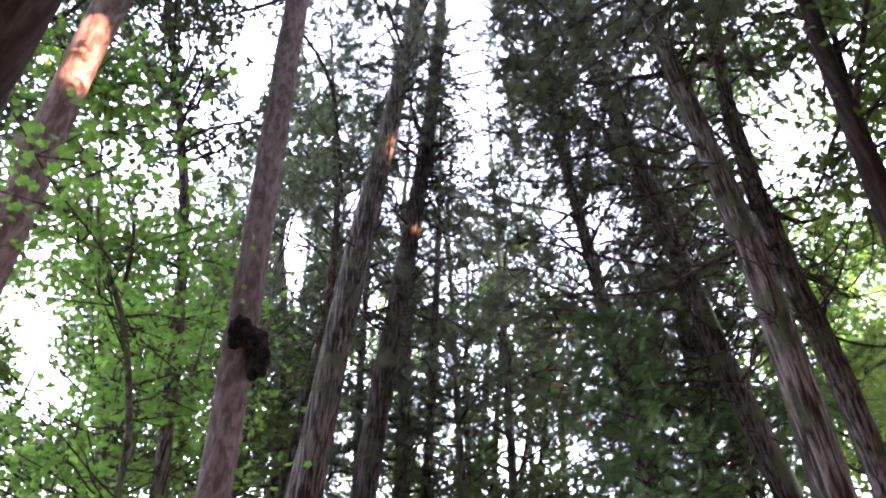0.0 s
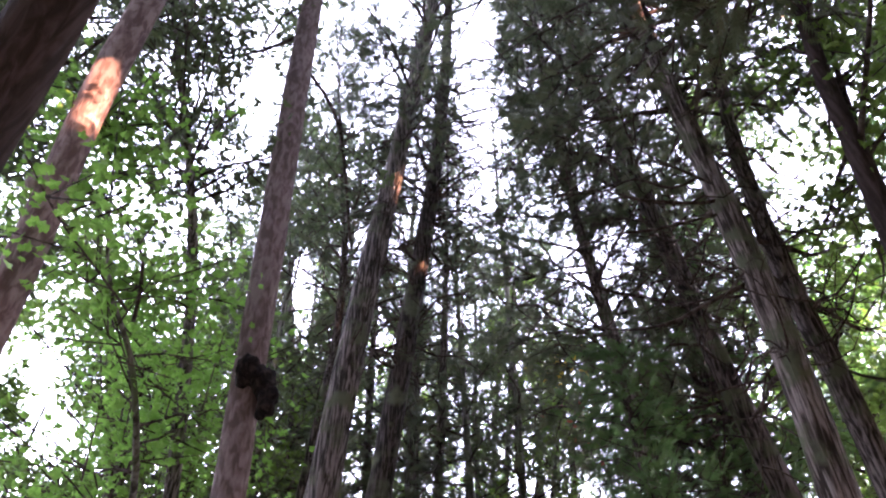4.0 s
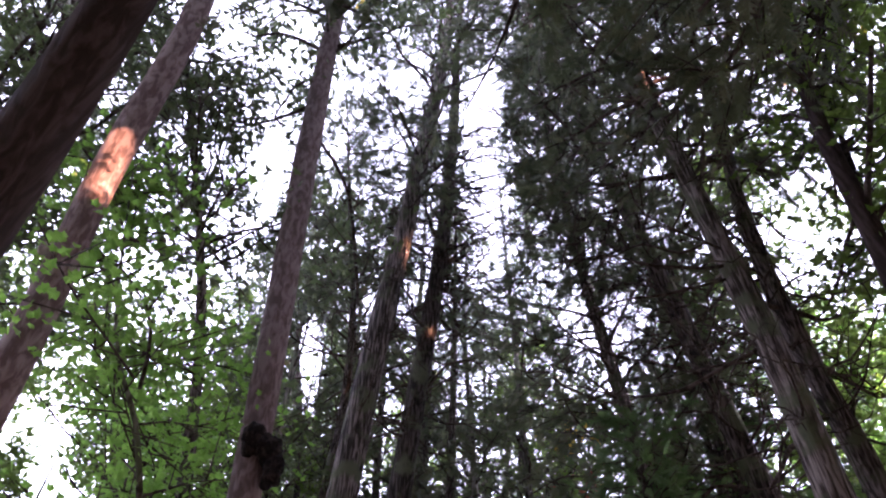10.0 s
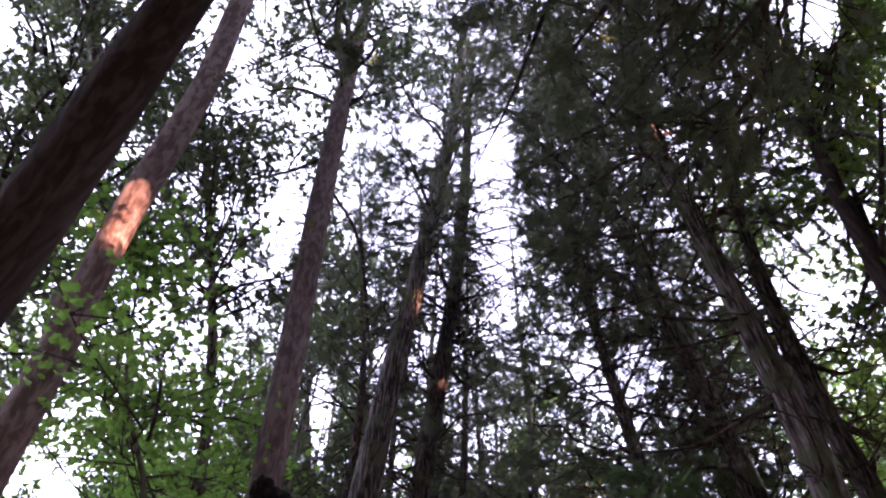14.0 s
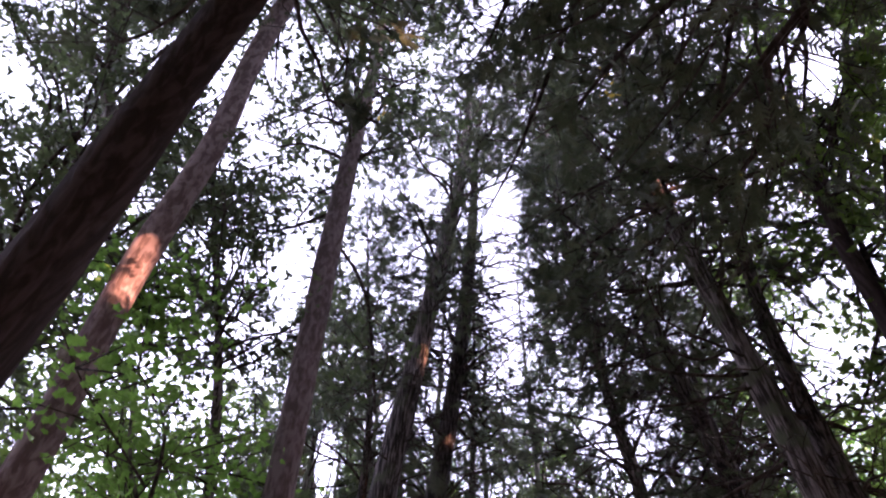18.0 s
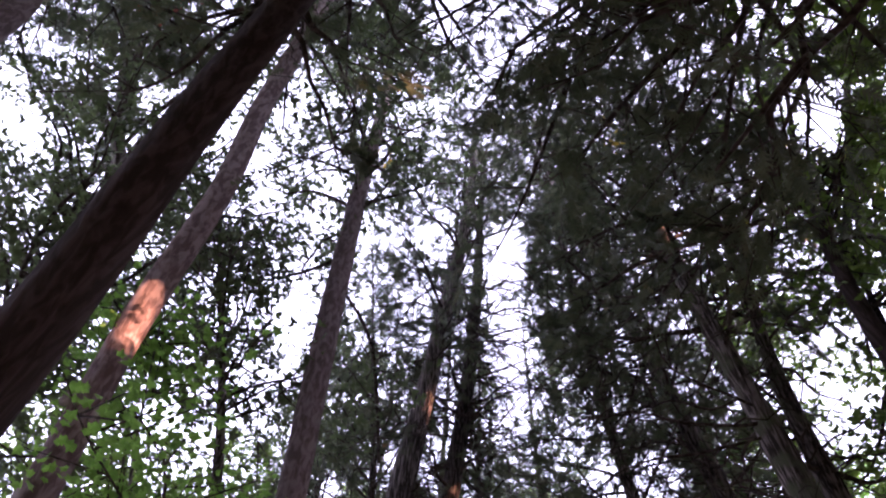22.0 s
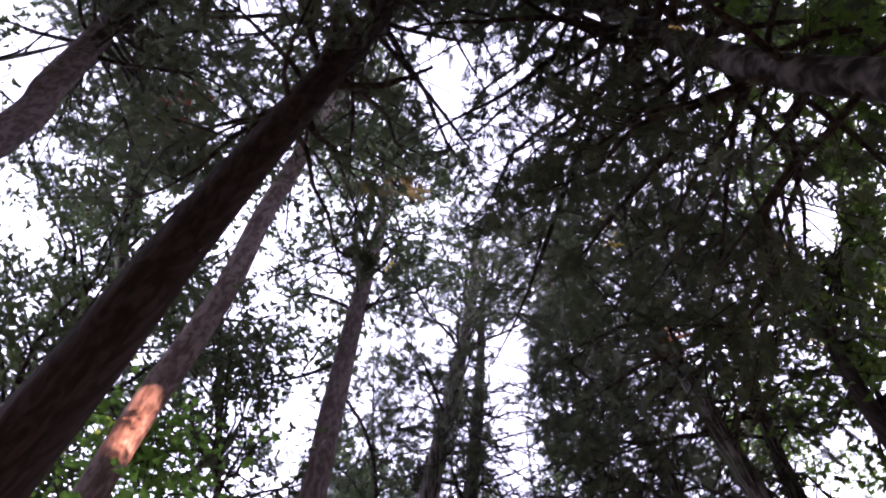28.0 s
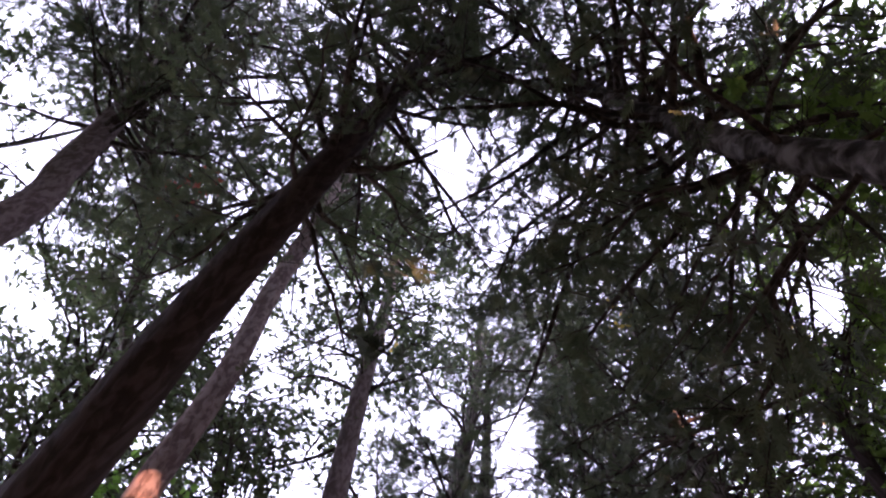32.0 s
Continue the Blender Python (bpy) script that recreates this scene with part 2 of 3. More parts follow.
SHAPE = {
    "maple": fan([(0, 0), (0.06, -0.34), (0.36, -0.30), (0.46, -0.55), (0.62, -0.22), (1.0, 0.0), (0.62, 0.22), (0.46, 0.55), (0.36, 0.30), (0.06, 0.34)], 0.07),
    "oval": (np.array([(0, 0, 0), (0.36, -0.31, -0.05), (0.78, -0.22, -0.03), (1.0, 0.03, 0), (0.70, 0.27, -0.04), (0.28, 0.29, -0.05)], float),
             np.array([(0, 1, 2), (0, 2, 3), (0, 3, 4), (0, 4, 5)])),
    "lobed": (np.array([(0, 0, 0), (0.30, -0.46, -0.06), (0.52, -0.20, 0.03), (1.0, 0.0, 0), (0.50, 0.22, 0.03), (0.34, 0.44, -0.06)], float),
              np.array([(0, 1, 2), (2, 3, 4), (0, 4, 5), (0, 2, 4)])),
    "frond": (np.array([(x, 0, -0.10 * x * x) for x in (0, 0.18, 0.36, 0.54, 0.72, 1.0)] + [(x, k * w, -0.05 - 0.12 * x * x) for x, w in ((0.34, 0.33), (0.52, 0.40), (0.70, 0.36), (0.86, 0.25), (0.98, 0.13)) for k in (-1, 1)], float),
              np.array([(i, i + 1, 6 + 2 * i + k) for i in range(5) for k in (0, 1)])),
    "cluster": cluster(((0.0, 0.0, 0.1), (0.75, 0.25, -0.3), (-0.85, 0.2, 0.25))),
    "plain": (np.array([(0, 0, 0), (0.45, -0.36, -0.05), (1.0, 0, 0), (0.45, 0.36, -0.05)], float), np.array([(0, 1, 2), (0, 2, 3)])),
}

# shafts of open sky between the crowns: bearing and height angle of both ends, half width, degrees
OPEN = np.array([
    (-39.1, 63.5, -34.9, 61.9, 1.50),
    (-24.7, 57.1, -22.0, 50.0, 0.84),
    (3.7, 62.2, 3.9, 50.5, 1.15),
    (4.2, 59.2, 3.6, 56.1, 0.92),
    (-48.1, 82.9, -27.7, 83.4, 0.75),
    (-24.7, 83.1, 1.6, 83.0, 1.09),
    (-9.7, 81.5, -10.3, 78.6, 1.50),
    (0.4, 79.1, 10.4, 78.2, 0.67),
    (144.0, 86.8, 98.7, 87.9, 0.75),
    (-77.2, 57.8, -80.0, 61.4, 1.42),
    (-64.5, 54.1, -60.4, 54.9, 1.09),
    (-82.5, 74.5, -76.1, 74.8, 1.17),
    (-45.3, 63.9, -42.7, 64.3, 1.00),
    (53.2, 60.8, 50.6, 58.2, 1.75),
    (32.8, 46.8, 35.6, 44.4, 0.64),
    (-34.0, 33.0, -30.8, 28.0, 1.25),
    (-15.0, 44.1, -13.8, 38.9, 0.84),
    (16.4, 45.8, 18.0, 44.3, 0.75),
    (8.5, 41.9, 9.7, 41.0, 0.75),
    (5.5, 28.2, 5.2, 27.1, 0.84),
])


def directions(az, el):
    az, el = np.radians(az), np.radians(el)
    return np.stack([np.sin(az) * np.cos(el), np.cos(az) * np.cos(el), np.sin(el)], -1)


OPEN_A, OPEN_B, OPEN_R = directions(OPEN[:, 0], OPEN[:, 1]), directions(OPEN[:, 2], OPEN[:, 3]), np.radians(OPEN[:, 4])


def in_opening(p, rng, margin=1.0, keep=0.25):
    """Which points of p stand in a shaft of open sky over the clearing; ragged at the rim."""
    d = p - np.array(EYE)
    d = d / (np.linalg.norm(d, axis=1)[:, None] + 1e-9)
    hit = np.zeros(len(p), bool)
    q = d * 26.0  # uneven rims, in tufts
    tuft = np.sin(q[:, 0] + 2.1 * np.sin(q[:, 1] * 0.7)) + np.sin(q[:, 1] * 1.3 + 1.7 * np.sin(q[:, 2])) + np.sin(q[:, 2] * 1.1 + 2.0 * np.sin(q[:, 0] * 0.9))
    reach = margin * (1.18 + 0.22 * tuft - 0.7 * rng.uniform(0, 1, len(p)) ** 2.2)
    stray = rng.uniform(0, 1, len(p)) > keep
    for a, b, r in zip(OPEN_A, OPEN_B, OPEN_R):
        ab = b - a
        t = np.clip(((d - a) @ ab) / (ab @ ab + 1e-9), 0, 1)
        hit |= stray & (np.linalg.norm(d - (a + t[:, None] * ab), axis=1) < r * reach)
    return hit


SHAFTS = np.array([
    (-2.60, 3.17, 6.33, 0.010),
    (-0.79, 6.59, 9.59, 0.040),
    (-0.45, 7.67, 8.98, 0.030),
])  # gaps in the leaves that let a ray of the low sun through: x, y, z of the spot it falls on, half width


def in_shaft(p, extra=0.0):
    hit = np.zeros(len(p), bool)
    for x, y, z, r in SHAFTS:
        d = p - np.array((x, y, z))
        t = d @ np.array(sd)
        hit |= (t > -0.3) & (np.linalg.norm(d - t[:, None] * np.array(sd), axis=1) < r + extra)
    return hit


def foliage(pos, axis, size, shape, rng, flat=0.5):
    """Leaves at pos that point along axis. flat: 1 lies level, 0 turns any way."""
    n = len(pos)
    axis = axis / (np.linalg.norm(axis, axis=1)[:, None] + 1e-9)
    up = np.tile([[0, 0, 1.0]], (n, 1)) * flat + rng.normal(0, 1, (n, 3)) * (1 - flat) * 0.7
    side = np.cross(up, axis)
    side /= np.linalg.norm(side, axis=1)[:, None] + 1e-9
    nor = np.cross(axis, side)
    sv, sf = SHAPE[shape]
    s = size[:, None, None]
    v = pos[:, None] + s * (sv[None, :, 0:1] * axis[:, None] + sv[None, :, 1:2] * side[:, None] + sv[None, :, 2:3] * nor[:, None])
    f = sf[None] + (np.arange(n) * len(sv))[:, None, None]
    return v.reshape(-1, 3), f.reshape(-1, 3)


KIND = {  # outline, size, leaves a twig, spread, level, droop of the limbs, how loosely the leaves point
    "maple": ("cluster", 0.140, 18, 0.12, 0.65, 0.05, 0.75),
    "bright": ("maple", 0.078, 25, 0.15, 0.75, 0.05, 0.75),
    "dull": ("cluster", 0.125, 20, 0.10, 0.4, 0.10, 0.75),
    "cedar": ("frond", 0.142, 15, 0.065, 0.3, 0.25, 0.5),
}


def clumps(p, scale, seed):
    """Smooth noise from 0 to 1 in space, by which leaves gather in tufts with air between them."""
    q = p * scale + seed * 17.31
    i = np.floor(q).astype(np.int64)
    f = q - i
    f = f * f * (3 - 2 * f)
    total = np.zeros(len(p))
    for dx in (0, 1):
        for dy in (0, 1):
            for dz in (0, 1):
                h = ((i[:, 0] + dx) * 73856093) ^ ((i[:, 1] + dy) * 19349663) ^ ((i[:, 2] + dz) * 83492791)
                h = (h ^ (h >> 13)) * 1274126177 & 0x7FFFFFFF
                w = (f[:, 0] if dx else 1 - f[:, 0]) * (f[:, 1] if dy else 1 - f[:, 1]) * (f[:, 2] if dz else 1 - f[:, 2])
                total += w * (h % 10007) / 10007.0
    return total


def grow_limb(rng, start, az, rise, length, radius, droop, wobble=0.12):
    n = 6
    t = np.linspace(0, 1, n)
    d = np.array([math.sin(az) * math.cos(rise), math.cos(az) * math.cos(rise), math.sin(rise)])
    p = start + d * (t * length)[:, None]
    p[:, 2] -= droop * length * t ** 2
    p[1:] += np.cumsum(rng.normal(0, wobble * length / n, (n - 1, 3)), axis=0)
    return np.column_stack([p, radius * (1 - 0.85 * t)])


def tree(name, label, path, bark_kind, leaf, z0, z1, reach, limbs, seed, rise=25, dead=(), sides=20, density=1.0, category="tree",
         toward=None, limb_rows=(), rough=0.06, thick=1.0, level=None, leafsize=1.0, shape="cone", twig_gap=0.2, openings=True, group="", tint=None, inner=0.18, outline=None, twiggy=True, airy=0.28, dead_thick=1.0):
    """A tree: trunk along path (x, y, z, radius rows), limbs between the heights z0 and z1, twigs and leaves on them.
    dead: (from, to, count, length, and at will bearing and spread) of bare limbs. toward: bearing and spread to which the limbs keep."""
    rng = np.random.default_rng(seed)
    path = np.asarray(path, float)
    base = path[0, :3].copy()
    base[2] = 0
    top = new(name)
    top.location = base
    tagged(top, label, category, group)
    full = spline(path, 0.14 if sides > 16 else 0.3)
    local = full.copy()
    local[:, :3] -= base
    v, f = tube(local, sides, rng, rough, 3)
    part("trunk", v, f, BARK[bark_kind], top)
    kind_outline, size, per, spread, lev, droop, loose = KIND[leaf]
    outline = outline or kind_outline
    size *= leafsize
    lev = lev if level is None else level

    def at(z):
        return np.array([np.interp(z, full[:, 2], full[:, i]) for i in range(4)])

    twigs, lp, la = [], [], []
    rows = []
    for i in range(limbs):
        k = (i + rng.uniform(0, 1)) / max(limbs, 1)
        z = z0 + (z1 - z0) * k
        o = at(z)
        az = i * 2.4 + rng.normal(0, 0.5) if toward is None else radians(toward[0] + rng.uniform(-1, 1) * toward[1])
        prof = (1.0 - 0.75 * k) if shape == "cone" else math.sin(math.pi * (0.2 + 0.75 * k)) ** 0.7 if shape == "round" else 1.0
        ln = reach * prof * rng.uniform(0.65, 1.15)
        rows.append(grow_limb(rng, o[:3], az, radians(rise + rng.normal(0, 10) + 20 * k), ln, min(o[3] * 0.45, 0.010 + 0.011 * ln), droop, 0.2))
    rows += [np.asarray(r, float) for r in limb_rows]
    for at_row, r in enumerate(rows):
        s = spline(r, 0.26)
        tip = s[len(s) // 3:, :3]
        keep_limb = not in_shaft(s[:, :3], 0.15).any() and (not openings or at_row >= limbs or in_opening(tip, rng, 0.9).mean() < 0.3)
        if not keep_limb:
            continue
        ls = s.copy()
        ls[:, :3] -= base
        v, f = tube(ls, 4 if twiggy and s[0, 3] < 0.05 else 5 if twiggy else 3, rng, 0.1)
        part("limb", v, f, BARK["twig" if s[0, 3] < 0.09 else bark_kind], top)
        ln = np.linalg.norm(s[-1, :3] - s[0, :3])
        cnt = max(3, int(ln / twig_gap * density))
        j = np.minimum((rng.uniform(inner, 1.0, cnt) * (len(s) - 1)).astype(int), len(s) - 2)
        o, d = s[j, :3], s[j + 1, :3] - s[j, :3]
        d = d / (np.linalg.norm(d, axis=1)[:, None] + 1e-9)
        w = np.cross(d, [0, 0, 1.0]) * rng.choice([-1, 1], (cnt, 1)) + rng.normal(0, 0.35, (cnt, 3))
        td = d * rng.uniform(0.2, 0.9, (cnt, 1)) + w * rng.uniform(0.5, 1.0, (cnt, 1))
        td[:, 2] -= droop * 0.8
        td /= np.linalg.norm(td, axis=1)[:, None]
        tl = np.minimum(rng.uniform(0.25, 0.75, (cnt, 1)), 0.25 + 0.4 * ln) * thick
        e = o + td * tl
        ok = ~in_shaft(e, 0.1) & ~in_shaft(o, 0.1)
        ok &= clumps(e, 1.5, seed % 7) > airy + rng.normal(0, 0.05, len(e))
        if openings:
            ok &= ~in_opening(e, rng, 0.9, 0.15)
        o, e, td = o[ok], e[ok], td[ok]
        if not len(o):
            continue
        twigs.append(np.stack([o, e], 1) - base)
        c = np.maximum(3, rng.poisson(per, len(o)))
        k = np.repeat(np.arange(len(o)), c)
        u = rng.uniform(0.15, 1.05, len(k))[:, None]
        lp.append(o[k] + (e - o)[k] * u + rng.normal(0, spread, (len(k), 3)) * (0.5 + 0.6 * u))
        la.append(td[k] * 0.8 + rng.normal(0, loose, (len(k), 3)) - np.array([[0, 0, droop]]))
    for z_from, z_to, count, length, *way in dead:
        for i in range(count):
            o = at(rng.uniform(z_from, z_to))
            r = grow_limb(rng, o[:3], radians(way[0] + rng.uniform(-1, 1) * way[1]) if way else rng.uniform(0, 6.28), radians(rng.uniform(-15, 30)), length * rng.uniform(0.4, 1.2), dead_thick * rng.uniform(0.011, 0.021), rng.uniform(-0.5, 0.6), 0.4)
            s = spline(r, 0.15)
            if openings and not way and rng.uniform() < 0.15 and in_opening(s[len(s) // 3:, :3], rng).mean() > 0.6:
                continue
            if in_shaft(s[:, :3], 0.1).any():
                continue
            s[:, :3] -= base
            branch = part("dead_branch", *tube(s, 5, rng, 0.1), BARK["twig"], top, "bare dead side branch")
            pieces = []
            for j in range(rng.integers(4, 10)):
                q = s[rng.integers(1, len(s) - 1)]
                g = grow_limb(rng, q[:3], rng.uniform(0, 6.28), rng.uniform(-0.5, 0.6), length * rng.uniform(0.15, 0.5), max(q[3] * 0.75, 0.007 * dead_thick), rng.uniform(-0.5, 0.6), 0.4)
                pieces.append(tube(spline(g, 0.16), 3))
            part("side_twig", *joined(pieces), BARK["twig"], branch, kind="stuff")
    if twigs and twiggy:
        part("twig", *twig_tubes(np.concatenate(twigs)), BARK["twig"], top, kind="stuff")
    if lp:
        lp, la = np.vstack(lp), np.vstack(la)
        ok = ~in_shaft(lp, size * 0.5 if twiggy else size * 0.8)
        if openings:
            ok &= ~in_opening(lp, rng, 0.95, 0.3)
        ok &= clumps(lp, 9.5, seed % 5) > 0.42 if leaf == "cedar" else clumps(lp, 6.5, seed % 5) > 0.31
        lp, la = lp[ok], la[ok]
        v, f = foliage(lp - base, la, size * rng.uniform(0.6, 1.3, len(lp)), outline, rng, lev)
        part("foliage", v, f, LEAF[tint or leaf], top, kind="stuff", smooth=False)
    return top


def accent(owner, name, spot, spread, count, tint, label):
    """A spray of leaves in another colour on a tree."""
    rng = np.random.default_rng(len(owner.children))
    pos = np.array(spot) + rng.normal(0, spread, (count, 3))
    v, f = foliage(pos - np.array(owner.location), rng.normal(0, 1, (count, 3)), rng.uniform(0.06, 0.12, count), "oval", rng, 0.4)
    part(name, v, f, LEAF[tint], owner, label, "stuff", False)


# ---- ground ----
gm, n, l = material("leaf_litter")
tc, ns = n.new("ShaderNodeTexCoord"), n.new("ShaderNodeTexNoise")
ns.inputs["Scale"].default_value, ns.inputs["Detail"].default_value = 6.0, 8
l.new(tc.outputs["Object"], ns.inputs[0])
gr = ramp(n, [(0.3, (0.03, 0.022, 0.014)), (0.5, (0.09, 0.06, 0.035)), (0.7, (0.05, 0.07, 0.025))])
l.new(ns.outputs[0], gr.inputs[0])
l.new(gr.outputs[0], n["Principled BSDF"].inputs["Base Color"])
n["Principled BSDF"].inputs["Roughness"].default_value = 0.95
rr = np.concatenate([np.linspace(0, 40, 41), np.array([50, 70, 100, 160, 260, 500, 1000, 2000])])
aa = np.linspace(0, 2 * np.pi, 72, endpoint=False)
gx, gy = rr[:, None] * np.cos(aa), rr[:, None] * np.sin(aa)
gz = 0.05 * np.sin(gx * 0.7) * np.cos(gy * 0.6) * np.clip(rr[:, None] / 8, 0, 1) - 0.04
gv = np.stack([gx, gy, gz], -1).reshape(-1, 3)
gi, gj = np.arange(len(rr) - 1)[:, None] * 72, np.arange(72)[None]
gf = np.stack([gi + gj, gi + 72 + gj, gi + 72 + (gj + 1) % 72, gi + (gj + 1) % 72], -1).reshape(-1, 4)
tagged(mesh_object("ground", gv, gf, gm), "forest floor under brown leaf litter", "ground", kind="structure")

# ---- the trees round the clearing ----
burled = tree('burled_tree', 'smooth reddish-grey tall tree with a black burl on its trunk',
     [(-1.49, 5.17, -0.08, 0.170), (-1.49, 5.17, 0.35, 0.131), (-1.52, 5.09, 1.97, 0.116), (-1.55, 4.96, 3.93, 0.116), (-1.60, 4.79, 6.44, 0.125), (-1.66, 4.62, 8.95, 0.131), (-1.69, 4.46, 11.47, 0.121), (-1.68, 4.32, 13.98, 0.104), (-1.71, 4.16, 16.49, 0.082), (-1.93, 3.95, 19.00, 0.054), (-2.03, 3.85, 20.20, 0.010)],
     'smooth', 'dull', 10.7, 20.0, 2.3, 54, 11, twig_gap=0.24, sides=28, rough=0.035, shape='round', rise=30, inner=0.35,
     limb_rows=[[(-1.67, 4.61, 9.36, 0.022), (-1.48, 5.08, 9.47, 0.023), (-1.34, 5.56, 9.41, 0.024), (-1.29, 6.16, 9.08, 0.021), (-1.27, 6.76, 8.69, 0.018)],
                [(-1.72, 4.56, 9.92, 0.028), (-2.18, 4.71, 9.85, 0.021), (-2.70, 4.73, 9.68, 0.014)],
                [(-1.78, 4.41, 11.93, 0.037), (-1.34, 4.07, 11.91, 0.028), (-1.08, 3.68, 11.98, 0.016)]])
slender = tree('slender_tree', 'smooth reddish-brown tree with a pale knot, slightly curved',
     [(-2.94, 3.90, -0.08, 0.169), (-2.94, 3.90, 0.35, 0.131), (-2.85, 3.73, 2.40, 0.116), (-2.70, 3.44, 4.80, 0.116), (-2.59, 3.14, 6.50, 0.117), (-2.42, 2.89, 8.20, 0.116), (-2.40, 2.62, 9.90, 0.112), (-2.27, 2.32, 11.60, 0.109), (-2.13, 2.00, 13.30, 0.102), (-2.02, 1.71, 15.00, 0.077), (-1.91, 1.46, 16.50, 0.010)],
     'smooth_lit', 'dull', 11.1, 16.3, 1.9, 46, 12, sides=28, rough=0.04, shape='round', rise=35, inner=0.3,
     limb_rows=[[(-2.06, 1.93, 13.89, 0.045), (-1.85, 2.70, 13.98, 0.037), (-1.53, 3.32, 14.08, 0.033), (-1.03, 3.87, 14.08, 0.019)]])
darktree = tree('dark_tree', 'thick dark-brown tree close to the clearing',
     [(-2.04, 1.95, -0.08, 0.227), (-2.04, 1.95, 0.35, 0.175), (-1.90, 1.81, 1.92, 0.149), (-1.67, 1.58, 3.84, 0.139), (-1.42, 1.21, 5.37, 0.128), (-1.14, 0.86, 6.89, 0.116), (-0.86, 0.52, 8.42, 0.103), (-0.58, 0.18, 9.95, 0.085), (-0.32, -0.18, 11.47, 0.063), (-0.05, -0.54, 13.00, 0.036), (0.20, -0.90, 14.50, 0.010)],
     'dark', 'cedar', 6.5, 14.4, 2, 70, 13, dead=((6.4, 10.4, 12, 0.9),), dead_thick=0.65, sides=32, rough=0.03, shape='round', rise=20, inner=0.3,
     limb_rows=[[(-1.12, 0.81, 7.07, 0.044), (-1.03, 0.53, 7.43, 0.038), (-1.00, 0.17, 7.96, 0.032), (-0.89, -0.33, 8.58, 0.022)],
                [(-1.09, 0.78, 7.25, 0.037), (-1.22, 0.45, 7.57, 0.030), (-1.38, 0.07, 7.86, 0.018)],
                [(-0.75, 0.42, 8.94, 0.037), (-0.34, 0.26, 9.37, 0.033), (0.23, 0.08, 9.78, 0.026), (0.54, -0.15, 9.97, 0.018)],
                [(-1.03, 0.84, 7.24, 0.033), (-0.69, 0.90, 7.59, 0.024), (-0.32, 0.81, 7.83, 0.014)],
                [(-0.73, 0.54, 8.70, 0.023), (-0.39, 0.66, 8.92, 0.019), (0.03, 0.77, 9.12, 0.011)]])
tree('brown_tree', 'brown tree with a straight trunk and dark crown',
     [(-4.27, 1.84, -0.08, 0.275), (-4.27, 1.84, 0.35, 0.218), (-4.34, 1.67, 3.87, 0.190), (-4.44, 1.38, 8.63, 0.173), (-4.51, 1.12, 9.80, 0.166), (-4.58, 0.80, 11.01, 0.153), (-4.63, 0.43, 12.28, 0.137), (-4.65, 0.00, 13.48, 0.114), (-4.63, -0.46, 14.60, 0.088), (-4.55, -0.96, 15.47, 0.057), (-4.41, -1.85, 17.02, 0.010)],
     'smooth', 'cedar', 10.6, 16.9, 3.0, 130, 14, twig_gap=0.17, sides=22, rough=0.04, shape='round', inner=0.3)
mossy = tree('mossy_tree', 'thin mossy tree with dull green leaves',
     [(-4.80, 4.76, -0.08, 0.139), (-4.80, 4.76, 0.35, 0.110), (-4.97, 4.58, 5.35, 0.096), (-5.24, 4.27, 11.49, 0.104), (-5.48, 3.96, 12.59, 0.109), (-5.74, 3.56, 13.72, 0.114), (-6.02, 3.07, 14.81, 0.113), (-6.29, 2.48, 15.80, 0.099), (-6.50, 1.84, 16.66, 0.075), (-6.66, 1.15, 17.37, 0.043), (-6.94, -0.08, 18.64, 0.010)],
     'grey', 'dull', 6.1, 18.5, 2.8, 120, 15, sides=14, shape='round', inner=0.25)
pale = tree('pale_tree', 'pale blotched tree with dark fine boughs',
     [(2.84, 0.45, -0.08, 0.223), (2.84, 0.45, 0.35, 0.172), (2.63, 0.55, 2.82, 0.138), (2.29, 0.71, 5.63, 0.123), (1.99, 0.77, 6.70, 0.117), (1.73, 0.74, 7.76, 0.108), (1.49, 0.65, 8.82, 0.096), (1.26, 0.52, 9.88, 0.080), (1.04, 0.37, 10.94, 0.061), (0.80, 0.25, 12.00, 0.039), (0.37, 0.01, 14.00, 0.010)],
     'birch', 'cedar', 6.3, 13.9, 2.9, 120, 16, twig_gap=0.17, sides=26, rough=0.022, shape='round', rise=5, inner=0.25, dead=((6.4, 10.5, 30, 0.9),), dead_thick=0.6,
     limb_rows=[[(2.17, 0.77, 6.03, 0.035), (1.92, 0.94, 5.78, 0.026), (1.66, 1.11, 5.63, 0.021), (1.44, 1.38, 5.52, 0.016), (1.26, 1.63, 5.48, 0.010)],
                [(1.82, 1.17, 5.94, 0.026), (1.69, 1.49, 6.00, 0.025), (1.77, 1.73, 6.00, 0.022), (1.72, 2.06, 5.99, 0.019), (1.52, 2.43, 6.11, 0.012)],
                [(1.95, 2.07, 5.93, 0.020), (1.77, 2.22, 6.05, 0.019), (1.47, 2.41, 6.17, 0.016), (1.13, 2.67, 6.37, 0.010)],
                [(1.73, 0.80, 7.70, 0.044), (1.57, 1.05, 7.92, 0.032), (1.22, 1.47, 8.22, 0.022), (1.02, 1.99, 8.44, 0.013)],
                [(1.90, 0.80, 7.05, 0.031), (1.73, 1.06, 6.74, 0.023), (1.39, 1.46, 6.53, 0.015), (1.20, 1.88, 6.44, 0.009)]])
